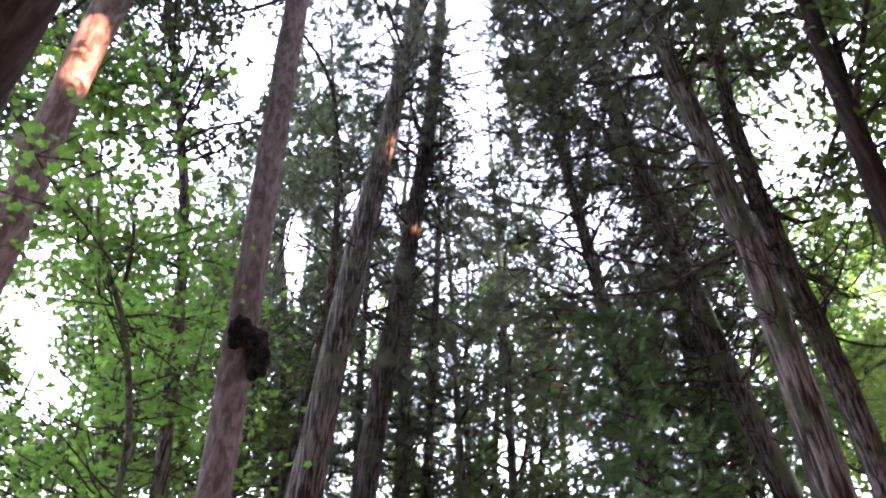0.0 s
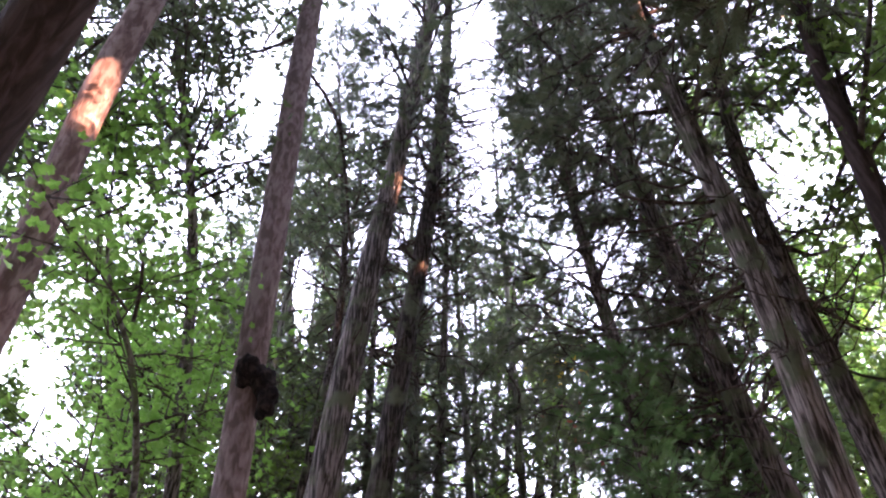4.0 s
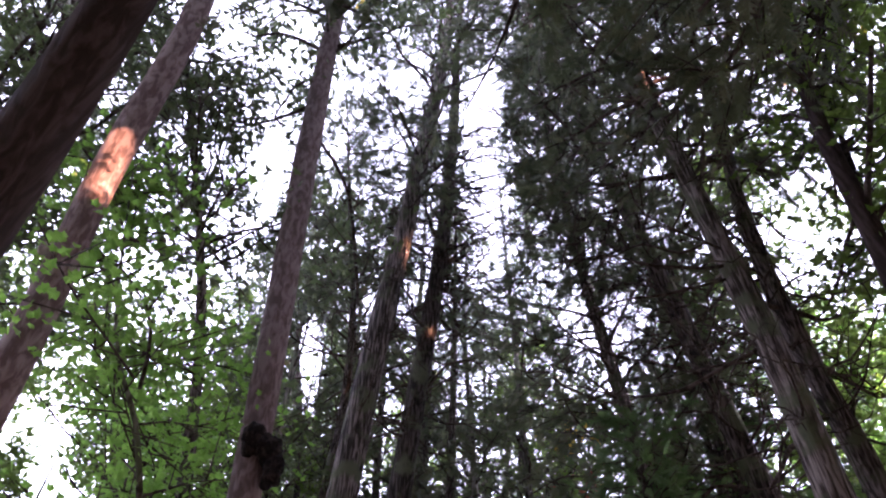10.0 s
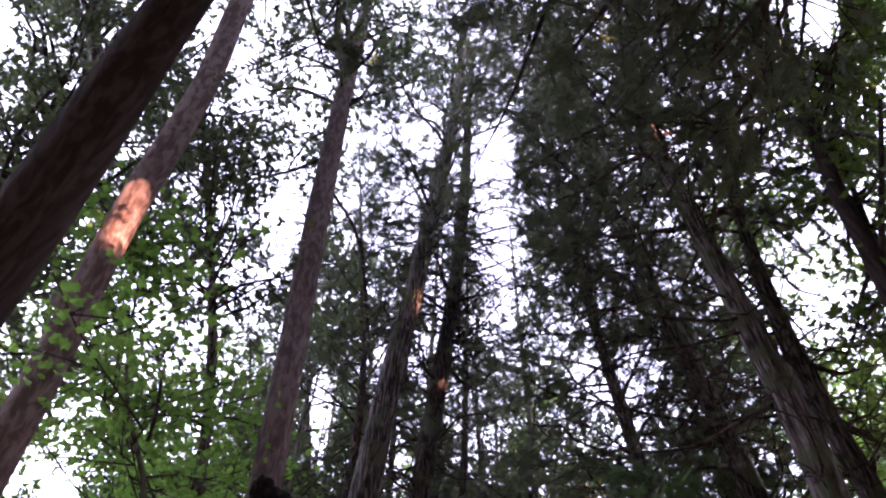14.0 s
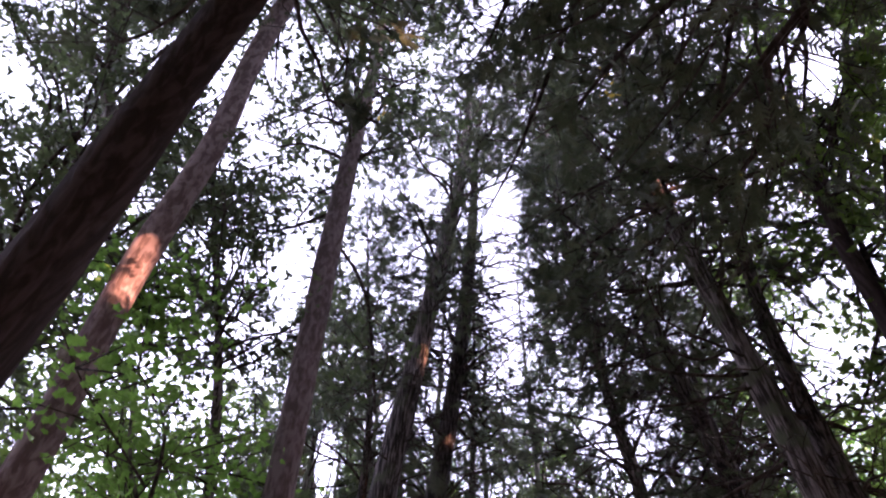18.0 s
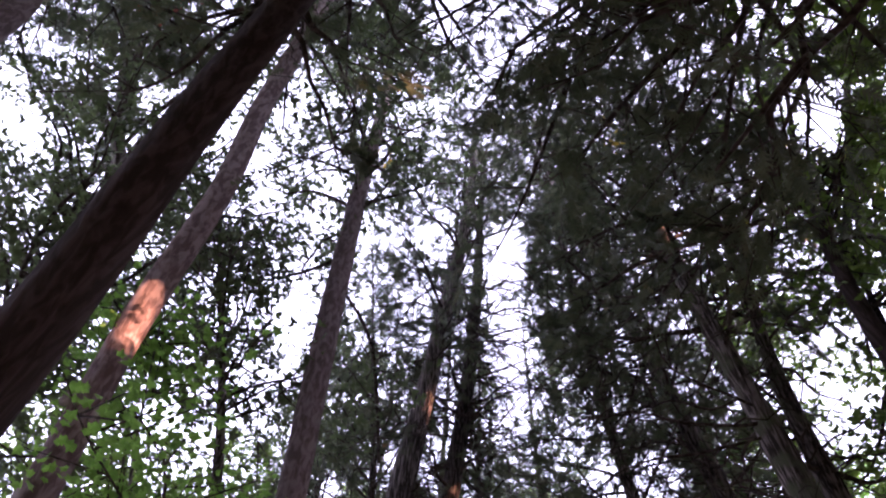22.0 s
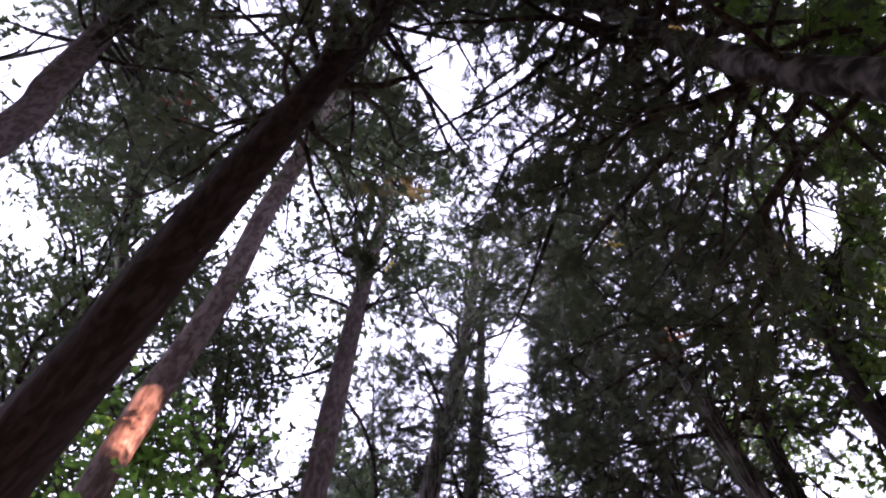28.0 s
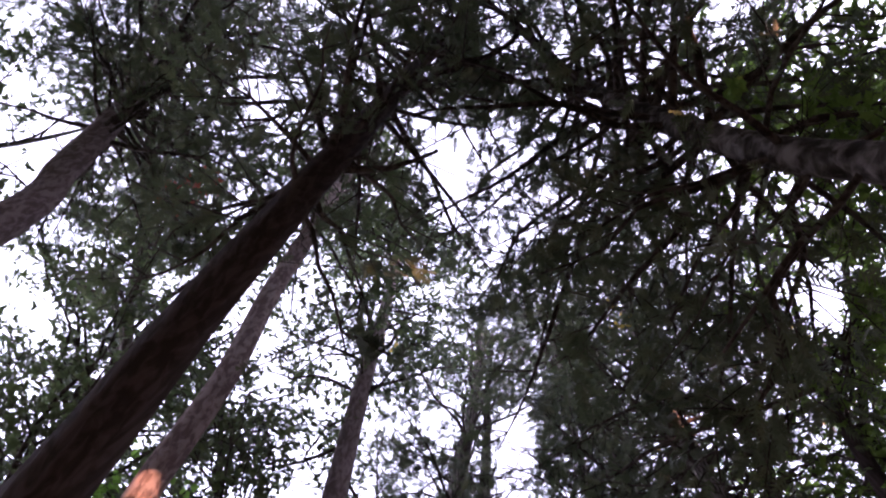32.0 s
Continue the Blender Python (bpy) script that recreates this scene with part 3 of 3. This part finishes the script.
tree('grey_tree', 'tall grey-barked cedar leaning to one side',
     [(-1.69, 7.11, -0.08, 0.255), (-1.69, 7.11, 0.35, 0.196), (-1.54, 7.03, 2.42, 0.171), (-1.30, 6.88, 4.83, 0.163), (-1.08, 6.74, 7.10, 0.149), (-0.81, 6.61, 9.37, 0.136), (-0.54, 6.48, 11.64, 0.123), (-0.29, 6.34, 13.91, 0.106), (-0.12, 6.19, 16.17, 0.083), (-0.07, 6.02, 18.44, 0.055), (-0.05, 5.94, 19.44, 0.010)],
     'cedar_mid', 'cedar', 10.2, 19.2, 1.9, 60, 17, dead=((6.6, 12.9, 30, 1.0),), sides=24, rough=0.05, shape='round', inner=0.25)
tree('grey_tree', 'tall dark cedar with many bare curved side branches',
     [(-1.35, 8.28, -0.08, 0.221), (-1.35, 8.28, 0.35, 0.171), (-1.17, 8.16, 2.67, 0.147), (-0.87, 7.95, 5.34, 0.139), (-0.62, 7.78, 7.53, 0.132), (-0.36, 7.61, 9.72, 0.123), (-0.16, 7.44, 11.91, 0.110), (-0.04, 7.25, 14.11, 0.092), (0.03, 7.07, 16.30, 0.072), (0.14, 6.88, 18.49, 0.046), (0.19, 6.79, 19.49, 0.010)],
     'cedar_deep', 'cedar', 9.6, 19.3, 1.6, 56, 18, dead=((7.4, 13.4, 60, 1.3), (9.6, 13.9, 26, 1.5, 80, 60)), sides=22, rough=0.05, inner=0.25, dead_thick=1.3)
tree('slim_cedar', 'slim straight cedar standing among others',
     [(-0.55, 10.88, -0.08, 0.209), (-0.55, 10.88, 0.35, 0.166), (-0.57, 10.88, 3.26, 0.144), (-0.60, 10.88, 6.72, 0.116), (-0.64, 10.88, 8.06, 0.111), (-0.64, 10.88, 9.55, 0.101), (-0.60, 10.88, 11.18, 0.086), (-0.56, 10.88, 12.98, 0.010)],
     'cedar_dark', 'cedar', 6.2, 12.8, 1.7, 30, 19, dead=((4.0, 9.0, 12, 0.8),), sides=12, group='slim cedars')
tree('slim_cedar', 'slim straight cedar standing among others',
     [(-0.60, 11.65, -0.08, 0.134), (-0.60, 11.65, 0.35, 0.104), (-0.48, 11.40, 3.39, 0.082), (-0.27, 11.00, 6.77, 0.071), (-0.18, 10.49, 8.17, 0.066), (-0.12, 9.97, 9.57, 0.057), (-0.08, 9.46, 10.96, 0.044), (-0.00, 8.36, 13.96, 0.010)],
     'cedar_dark', 'cedar', 6.0, 13.8, 1.4, 30, 20, dead=((4.0, 9.0, 12, 0.8),), sides=12, group='slim cedars')
tree('slim_cedar', 'slim straight cedar standing among others',
     [(-1.28, 11.33, -0.08, 0.164), (-1.28, 11.33, 0.35, 0.130), (-1.30, 11.33, 3.37, 0.113), (-1.34, 11.33, 6.93, 0.082), (-1.40, 11.32, 8.23, 0.073), (-1.44, 11.31, 9.68, 0.063), (-1.45, 11.31, 11.27, 0.049), (-1.45, 11.31, 13.07, 0.010)],
     'cedar_dark', 'cedar', 6.1, 12.9, 1.7, 30, 21, dead=((4.0, 9.0, 12, 0.8),), sides=12, group='slim cedars')
tree('slim_cedar', 'slim cedar with a bent top',
     [(-2.49, 9.47, -0.08, 0.090), (-2.49, 9.47, 0.35, 0.070), (-2.24, 9.22, 3.42, 0.062), (-1.83, 8.81, 6.83, 0.062), (-1.61, 8.42, 8.28, 0.062), (-1.56, 8.00, 9.73, 0.052), (-1.69, 7.55, 11.17, 0.031), (-1.96, 6.62, 14.17, 0.010)],
     'cedar_dark', 'cedar', 8.2, 14.0, 2, 64, 22, dead=((5.0, 9.0, 12, 0.8),), sides=12, shape='round')
tree('slim_cedar', 'slim pole-like cedar with grey bark',
     [(-2.32, 12.17, -0.08, 0.104), (-2.32, 12.17, 0.35, 0.083), (-2.44, 12.15, 3.56, 0.072), (-2.63, 12.11, 7.29, 0.074), (-2.81, 12.07, 8.92, 0.078), (-3.06, 12.01, 10.74, 0.077), (-3.40, 11.92, 12.74, 0.054), (-3.70, 11.84, 14.51, 0.010)],
     'cedar_dark', 'dull', 6.1, 14.4, 1.8, 30, 23, sides=10, group='slim cedars')
tree('thin_maple', 'thin grey-trunked tree with a light leafy crown',
     [(-2.05, 6.19, -0.08, 0.128), (-2.05, 6.19, 0.35, 0.099), (-2.12, 6.04, 2.16, 0.076), (-2.24, 5.78, 4.32, 0.064), (-2.29, 5.57, 5.21, 0.059), (-2.36, 5.35, 6.10, 0.054), (-2.48, 5.11, 7.00, 0.048), (-2.66, 4.86, 7.89, 0.042), (-2.88, 4.60, 8.78, 0.036), (-3.11, 4.33, 9.68, 0.029), (-3.37, 4.03, 10.68, 0.010)],
     'cedar_mid', 'dull', 7.3, 10.6, 1.7, 60, 24, twig_gap=0.24, leafsize=0.82, sides=16, shape='round')
tree('slim_maple', 'slim grey maple with green leaves',
     [(-4.49, 10.39, -0.08, 0.161), (-4.49, 10.39, 0.35, 0.128), (-4.60, 10.34, 3.14, 0.111), (-4.78, 10.26, 6.42, 0.094), (-5.04, 10.13, 7.56, 0.093), (-5.35, 9.97, 8.81, 0.082), (-5.72, 9.76, 10.20, 0.057), (-6.18, 9.51, 11.93, 0.010)],
     'grey', 'maple', 4.0, 11.8, 2.3, 50, 25, sides=12, shape='round')
tree('old_cedar', 'thick old cedar with shaggy grey peeling bark',
     [(2.67, 5.16, -0.08, 0.213), (2.67, 5.16, 0.35, 0.165), (2.65, 5.08, 1.96, 0.139), (2.63, 4.94, 3.92, 0.134), (2.61, 4.81, 5.89, 0.122), (2.48, 4.73, 7.85, 0.108), (2.35, 4.64, 9.81, 0.097), (2.31, 4.52, 11.77, 0.083), (2.37, 4.34, 13.73, 0.066), (2.56, 4.11, 15.69, 0.050), (2.66, 3.99, 16.69, 0.010)],
     'cedar', 'cedar', 8.3, 16.5, 2.2, 76, 26, dead=((5.2, 10.8, 40, 1.7),), dead_thick=1.35, twig_gap=0.17, sides=30, rough=0.05, shape='round', inner=0.3)
tree('old_cedar', 'grey cedar with a forked pale top',
     [(3.51, 5.70, -0.08, 0.149), (3.51, 5.70, 0.35, 0.116), (3.40, 5.55, 2.07, 0.100), (3.22, 5.30, 4.14, 0.098), (3.13, 5.17, 5.17, 0.098), (3.01, 5.06, 6.20, 0.095), (2.92, 4.92, 7.23, 0.087), (2.91, 4.75, 8.25, 0.074), (3.01, 4.52, 9.28, 0.056), (3.26, 4.22, 10.31, 0.034), (4.23, 3.04, 14.31, 0.010)],
     'cedar_mid', 'cedar', 8.1, 14.2, 2.2, 54, 27, dead=((5.4, 8.7, 16, 1.2),), twig_gap=0.17, sides=24, rough=0.07, shape='round')
tree('old_cedar', 'dark grey cedar with drooping boughs',
     [(3.60, 6.82, -0.08, 0.210), (3.60, 6.82, 0.35, 0.162), (3.43, 6.77, 2.38, 0.137), (3.15, 6.70, 4.75, 0.127), (2.85, 6.64, 6.55, 0.121), (2.62, 6.55, 8.35, 0.113), (2.36, 6.47, 10.15, 0.102), (2.09, 6.39, 11.95, 0.089), (1.95, 6.26, 13.75, 0.073), (2.19, 5.98, 15.56, 0.056), (2.32, 5.82, 16.56, 0.010)],
     'cedar_dark', 'cedar', 8.3, 16.4, 1.9, 62, 28, dead=((5.6, 11.4, 40, 1.6),), dead_thick=1.35, twig_gap=0.17, sides=20, shape='round', inner=0.25)
tree('slim_cedar', 'slim cedar beside a thicker one',
     [(3.81, 8.26, -0.08, 0.126), (3.81, 8.26, 0.35, 0.100), (3.70, 8.31, 3.16, 0.087), (3.51, 8.39, 6.58, 0.086), (3.43, 8.43, 7.86, 0.088), (3.41, 8.43, 9.26, 0.078), (3.46, 8.41, 10.83, 0.057), (3.51, 8.39, 12.62, 0.010)],
     'cedar_dark', 'cedar', 8.0, 12.5, 1.9, 30, 29, dead=((5.0, 9.0, 12, 0.8),), sides=12)
leafy = tree('leafy_cedar', 'slim cedar with a tall dense column of foliage',
     [(2.63, 8.42, -0.08, 0.172), (2.63, 8.42, 0.35, 0.133), (2.47, 8.22, 2.86, 0.108), (2.21, 7.90, 5.72, 0.097), (2.01, 7.64, 7.93, 0.088), (1.78, 7.39, 10.15, 0.080), (1.63, 7.13, 12.36, 0.072), (1.57, 6.84, 14.57, 0.065), (1.54, 6.54, 16.79, 0.058), (1.39, 6.27, 19.00, 0.052), (1.33, 6.14, 20.00, 0.010)],
     'cedar', 'cedar', 6.1, 19.8, 1.7, 165, 30, dead=((8.6, 19.0, 34, 1.4), (9.6, 19.0, 20, 1.9, -90, 50)), twig_gap=0.16, sides=16, shape='even', inner=0.25, dead_thick=1.25)
tree('low_cedar', 'low dense cedar with dark green boughs',
     [(3.29, 8.79, -0.08, 0.189), (3.29, 8.79, 0.35, 0.149), (3.28, 8.79, 2.97, 0.130), (3.26, 8.80, 6.11, 0.104), (3.38, 8.75, 7.18, 0.094), (3.53, 8.69, 8.35, 0.075), (3.71, 8.62, 9.65, 0.042), (3.95, 8.52, 11.43, 0.010)],
     'cedar_dark', 'cedar', 2.6, 11.3, 2.6, 110, 31, sides=12, density=1.3, tint='hemlock')
tree('green_maple', 'dark-barked maple with bright green leaves',
     [(3.51, 4.88, -0.08, 0.240), (3.51, 4.88, 0.35, 0.185), (3.49, 4.70, 2.52, 0.140), (3.47, 4.39, 5.04, 0.115), (3.46, 4.20, 5.98, 0.102), (3.44, 4.03, 6.91, 0.089), (3.42, 3.84, 7.85, 0.075), (3.44, 3.63, 8.79, 0.060), (3.53, 3.38, 9.72, 0.045), (3.72, 3.06, 10.66, 0.029), (4.02, 2.56, 12.16, 0.010)],
     'dark', 'maple', 6.2, 12.0, 1.8, 56, 32, sides=22, shape='round', leafsize=0.85, toward=(80, 95),
     limb_rows=[[(3.46, 4.16, 6.20, 0.050), (3.52, 4.08, 6.75, 0.045), (3.56, 3.98, 7.40, 0.038), (3.66, 3.80, 8.40, 0.020)],
                [(3.47, 4.01, 6.88, 0.038), (3.51, 3.78, 7.15, 0.031), (3.51, 3.43, 7.38, 0.026), (3.47, 2.88, 7.69, 0.021)]])
tree('sapling', 'thin straight grey sapling among taller trees',
     [(0.01, 13.45, -0.08, 0.113), (0.01, 13.45, 0.35, 0.090), (0.24, 13.45, 3.85, 0.078), (0.63, 13.44, 7.92, 0.059), (0.76, 13.43, 9.18, 0.058), (0.89, 13.42, 10.56, 0.055), (1.05, 13.41, 12.09, 0.053), (1.23, 13.40, 13.88, 0.010)],
     'cedar_dark', 'maple', 5.1, 13.7, 1.3, 26, 33, sides=8, group='thin saplings')
tree('sapling', 'thin straight grey sapling among taller trees',
     [(0.29, 12.42, -0.08, 0.115), (0.29, 12.42, 0.35, 0.091), (0.49, 12.41, 3.61, 0.079), (0.83, 12.39, 7.43, 0.060), (0.96, 12.38, 8.76, 0.058), (1.11, 12.37, 10.23, 0.054), (1.26, 12.36, 11.85, 0.051), (1.44, 12.34, 13.64, 0.010)],
     'cedar_dark', 'maple', 5.1, 13.5, 1.3, 26, 34, sides=8, group='thin saplings')
tree('sapling', 'thin straight grey sapling among taller trees',
     [(0.59, 13.41, -0.08, 0.145), (0.59, 13.41, 0.35, 0.115), (0.89, 13.39, 3.84, 0.100), (1.39, 13.35, 7.88, 0.063), (1.57, 13.33, 8.76, 0.060), (1.75, 13.30, 9.73, 0.055), (1.97, 13.27, 10.81, 0.049), (2.32, 13.23, 12.57, 0.010)],
     'cedar_dark', 'maple', 5.1, 12.4, 1.3, 26, 35, sides=8, group='thin saplings')
tree('sapling', 'thin straight grey sapling among taller trees',
     [(0.73, 11.33, -0.08, 0.112), (0.73, 11.33, 0.35, 0.089), (1.00, 11.31, 3.37, 0.077), (1.45, 11.26, 6.90, 0.044), (1.56, 11.25, 7.57, 0.041), (1.70, 11.23, 8.32, 0.036), (1.84, 11.20, 9.14, 0.031), (2.14, 11.16, 10.92, 0.010)],
     'cedar_dark', 'maple', 5.1, 10.8, 1.3, 26, 36, sides=8, group='thin saplings')
tree('sapling', 'thin straight grey sapling among taller trees',
     [(-2.80, 10.07, -0.08, 0.102), (-2.80, 10.07, 0.35, 0.081), (-2.64, 10.11, 3.09, 0.070), (-2.37, 10.18, 6.39, 0.041), (-2.40, 10.17, 6.94, 0.038), (-2.44, 10.16, 7.54, 0.036), (-2.48, 10.15, 8.23, 0.034), (-2.58, 10.13, 10.02, 0.010)],
     'cedar_dark', 'maple', 4.1, 9.9, 1.3, 26, 37, sides=8, group='thin saplings')
tree('maple_sapling', 'young maple with fresh bright green leaves',
     [(-2.39, 5.50, -0.08, 0.036), (-2.39, 5.50, 0.35, 0.028), (-2.35, 5.36, 2.00, 0.025), (-2.27, 5.12, 4.01, 0.025), (-2.25, 4.82, 4.57, 0.025), (-2.35, 4.47, 5.12, 0.022), (-2.56, 4.07, 5.68, 0.013), (-2.82, 3.60, 7.40, 0.006)],
     'grey', 'bright', 3.2, 7.2, 1.3, 58, 38, sides=10, shape='round', density=0.8, airy=0.18, leafsize=0.9, toward=(-70, 110),
     limb_rows=[[(-2.40, 4.30, 5.39, 0.015), (-2.31, 3.56, 5.12, 0.011), (-2.18, 2.85, 4.81, 0.008), (-2.11, 2.33, 4.69, 0.004)],
                [(-2.35, 4.36, 5.33, 0.019), (-2.34, 4.27, 5.59, 0.017), (-2.33, 4.14, 5.73, 0.013), (-2.38, 3.93, 5.91, 0.008)]])
tree('thin_maple', 'thin maple with bright green leaves',
     [(5.28, 5.53, -0.08, 0.197), (5.28, 5.53, 0.35, 0.156), (5.41, 5.41, 5.48, 0.136), (5.61, 5.20, 11.82, 0.088), (5.91, 4.86, 13.13, 0.084), (6.27, 4.38, 14.51, 0.072), (6.67, 3.75, 15.82, 0.050), (7.14, 3.00, 17.39, 0.010)],
     'grey', 'maple', 6.1, 17.2, 1.9, 46, 39, sides=10, shape='round', toward=(90, 100))


def lumps(owner, name, balls, mat, label):
    '''A knobbly growth of several swellings (x, y, z, radius) on a trunk.'''
    bm = bmesh.new()
    for x, y, z, r in balls:
        c = Vector((x, y, z))
        got = bmesh.ops.create_icosphere(bm, subdivisions=3, radius=r, matrix=Matrix.Translation(c) @ Matrix.Diagonal((1, 1, 1.25, 1)))
        for v in got["verts"]:
            v.co = c + (v.co - c) * (1 + 0.28 * noise.noise(v.co * 14) + 0.10 * noise.noise(v.co * 40)) - owner.location
    me = bpy.data.meshes.new(name)
    bm.to_mesh(me)
    bm.free()
    for p in me.polygons:
        p.use_smooth = True
    me.materials.append(BARK[mat])
    ob = new(name, me)
    ob.parent = owner
    tagged(ob, label)


lumps(burled, "burl", [(-1.552, 4.760, 5.194, 0.094), (-1.565, 4.762, 5.099, 0.067), (-1.483, 4.794, 5.133, 0.089), (-1.419, 4.816, 5.086, 0.098), (-1.381, 4.831, 4.992, 0.084), (-1.387, 4.832, 4.901, 0.075), (-1.405, 4.828, 4.833, 0.044)], "burl", "black lumpy burl growing round the trunk")
lumps(slender, "knot", [(-2.724, 3.197, 5.577, 0.046), (-2.733, 3.191, 5.530, 0.034)], "knot", "pale healed knot")
accent(leafy, "leaf_spray", (1.82, 3.71, 11.50), 0.13, 26, 'yellow', 'yellowing leaves')
accent(leafy, "leaf_spray", (1.56, 8.55, 8.00), 0.2, 36, 'yellow', 'yellowing leaves')
accent(leafy, "leaf_spray", (1.60, 8.28, 7.00), 0.16, 20, 'red', 'reddish brown leaves')
accent(burled, "leaf_spray", (-1.55, 4.70, 13.50), 0.14, 22, 'yellow', 'yellowing leaves')
accent(mossy, "leaf_spray", (-3.84, 1.73, 11.50), 0.16, 26, 'red', 'reddish brown leaves')
accent(mossy, "leaf_spray", (-3.48, 1.54, 11.30), 0.12, 16, 'red', 'reddish brown leaves')

# ---- the wood behind and around ----
def straight(x, y, h, r, lean=(0, 0), seed=0):
    rng = np.random.default_rng(seed)
    k = np.linspace(0, 1, 6)
    return [(x + lean[0] * t * h + rng.normal(0, 0.06), y + lean[1] * t * h + rng.normal(0, 0.06), h * t - 0.08 * (t == 0), r * (1.35 if t == 0 else 1.0 - 0.85 * t)) for t in k]


def background(name, label, leaf, bark_kind, spots, h, r, z0, reach, limbs, seed, **more):
    """One background tree at the first spot and copies at the others: x, y, turn, size."""
    x, y, turn, size = spots[0]
    first = tree(name, label, straight(x, y, h, r, seed=seed), bark_kind, leaf, z0, h * 0.98, reach, limbs, seed, sides=9, openings=False, **more)
    for x, y, turn, size in spots[1:]:
        c = copy_thing(first, pose(x, y, 0, 0, 0, turn))
        c.scale = (size, size, size)


for i, (x, y, h, leaf, reach) in enumerate([(-9, 9, 11, "maple", 2.6), (-5.3, 14.5, 14, "maple", 2.6), (-4, 16, 15, "maple", 2.6), (-1, 17, 15, "maple", 2.6), (2, 16, 15, "cedar", 2.2),
                                            (5, 14, 14, "cedar", 2.4), (8, 13, 15, "bright", 2.8), (6.4, 10.6, 10, "maple", 2.2), (10.5, 14.5, 14, "maple", 2.8), (9, 9, 14, "bright", 2.8), (7.5, 5, 13, "maple", 2.4), (-9.5, 4, 13, "dull", 2.4),
                                            (-3.8, 7.9, 8, "bright", 1.8), (4.5, 0.9, 15, "maple", 2.7), (6.5, -1.5, 14, "maple", 2.6), (-6.3, 0.9, 15, "dull", 2.6), (5.2, 8.6, 16, "maple", 2.3), (0.5, 12.5, 13, "dull", 1.8), (-3.1, 13.2, 15, "dull", 2.0), (-4.7, 10.4, 13, "maple", 1.9), (-7.4, 9.0, 13, "maple", 2.0), (2.1, 12.6, 12, "dull", 1.8),
                                            (-2.7, 9.6, 13, "dull", 2.1), (1.0, 11, 16, "dull", 2.0), (-0.7, 10.4, 16, "cedar", 1.7), (3.4, 8.9, 15, "cedar", 2.0), (-3.9, 12, 15, "dull", 2.2), (-1.9, 10.6, 14, "cedar", 1.7), (0.2, 10.8, 13, "cedar", 1.5), (-6.6, 10.5, 9, "maple", 2.0)]):
    if y > 9.5 and abs(x) < 4.5:
        h += 2.5  # the wood stands taller straight across the clearing
    limbs = 58 if y > 9.5 and abs(x) < 4.5 or x > 4 and y < 2 else 44
    tree("maple_tree" if leaf != "cedar" else "cedar_tree", "green leafy tree standing among the wood's trunks", straight(x, y, h, 0.11, seed=40 + i), "grey", leaf if leaf != "bright" or h == 8 else "maple", min(1.2 + 0.33 * math.hypot(x, y), 0.55 * h), h * 0.98, reach, limbs, 60 + i, tint=leaf, airy=0.35,
         sides=9, shape="round", group="trees of the wood", twig_gap=0.17 if leaf in ("cedar", "dull") else 0.13, outline="lobed" if h == 8 else None)
for i, (x, y, h, reach) in enumerate([(2.75, 9.9, 8.6, 1.5), (3.75, 10.9, 9.4, 1.6), (1.85, 6.5, 6.7, 1.25)]):
    tree("hemlock", "low dark-green hemlock with dense drooping boughs", straight(x, y, h, 0.08, seed=30 + i), "cedar_dark", "cedar", 1.8, h * 0.98, reach, 80, 30 + i,
         sides=9, tint="hemlock", group="low hemlocks", twig_gap=0.15, openings=False, inner=0.1)
for i in range(17):  # unseen tall dense trees, added to keep the low sun off the clearing
    u, far = (i - 8) * 1.6, 11.5 + (i % 2) * 4.0
    x, y = far * sd.x - u * sd.y, far * sd.y + u * sd.x
    tree("sun_block_tree", "unseen tall dense tree added to block the low sun", straight(x, y, 24, 0.22, seed=70 + i), "grey", "dull", 1.5, 23.5, 3.4, 70, 80 + i,
         sides=9, shape="even", group="trees towards the sun", leafsize=6.6, twig_gap=0.42, airy=0.1, openings=False, outline="plain", twiggy=False)
# unseen trees added behind the camera; they block skylight that would brighten the trunks
background("sky_block_tree", "unseen leafy tree added behind the camera to block skylight", "maple", "grey",
           [(-1.5, -5.5, 0, 1)] + [(r * math.sin(a), r * math.cos(a), 57 * i, 0.95 + 0.05 * (i % 6)) for i, (r, a) in enumerate([(5.8 + 2.3 * (k % 4) + 0.5 * k / 4, 2.8 + k * 0.125) for k in range(14)])],
           15, 0.16, 2.5, 3.2, 26, 90, shape="round", group="trees of the surrounding wood", twig_gap=0.25, leafsize=2.4, outline="plain", twiggy=False)
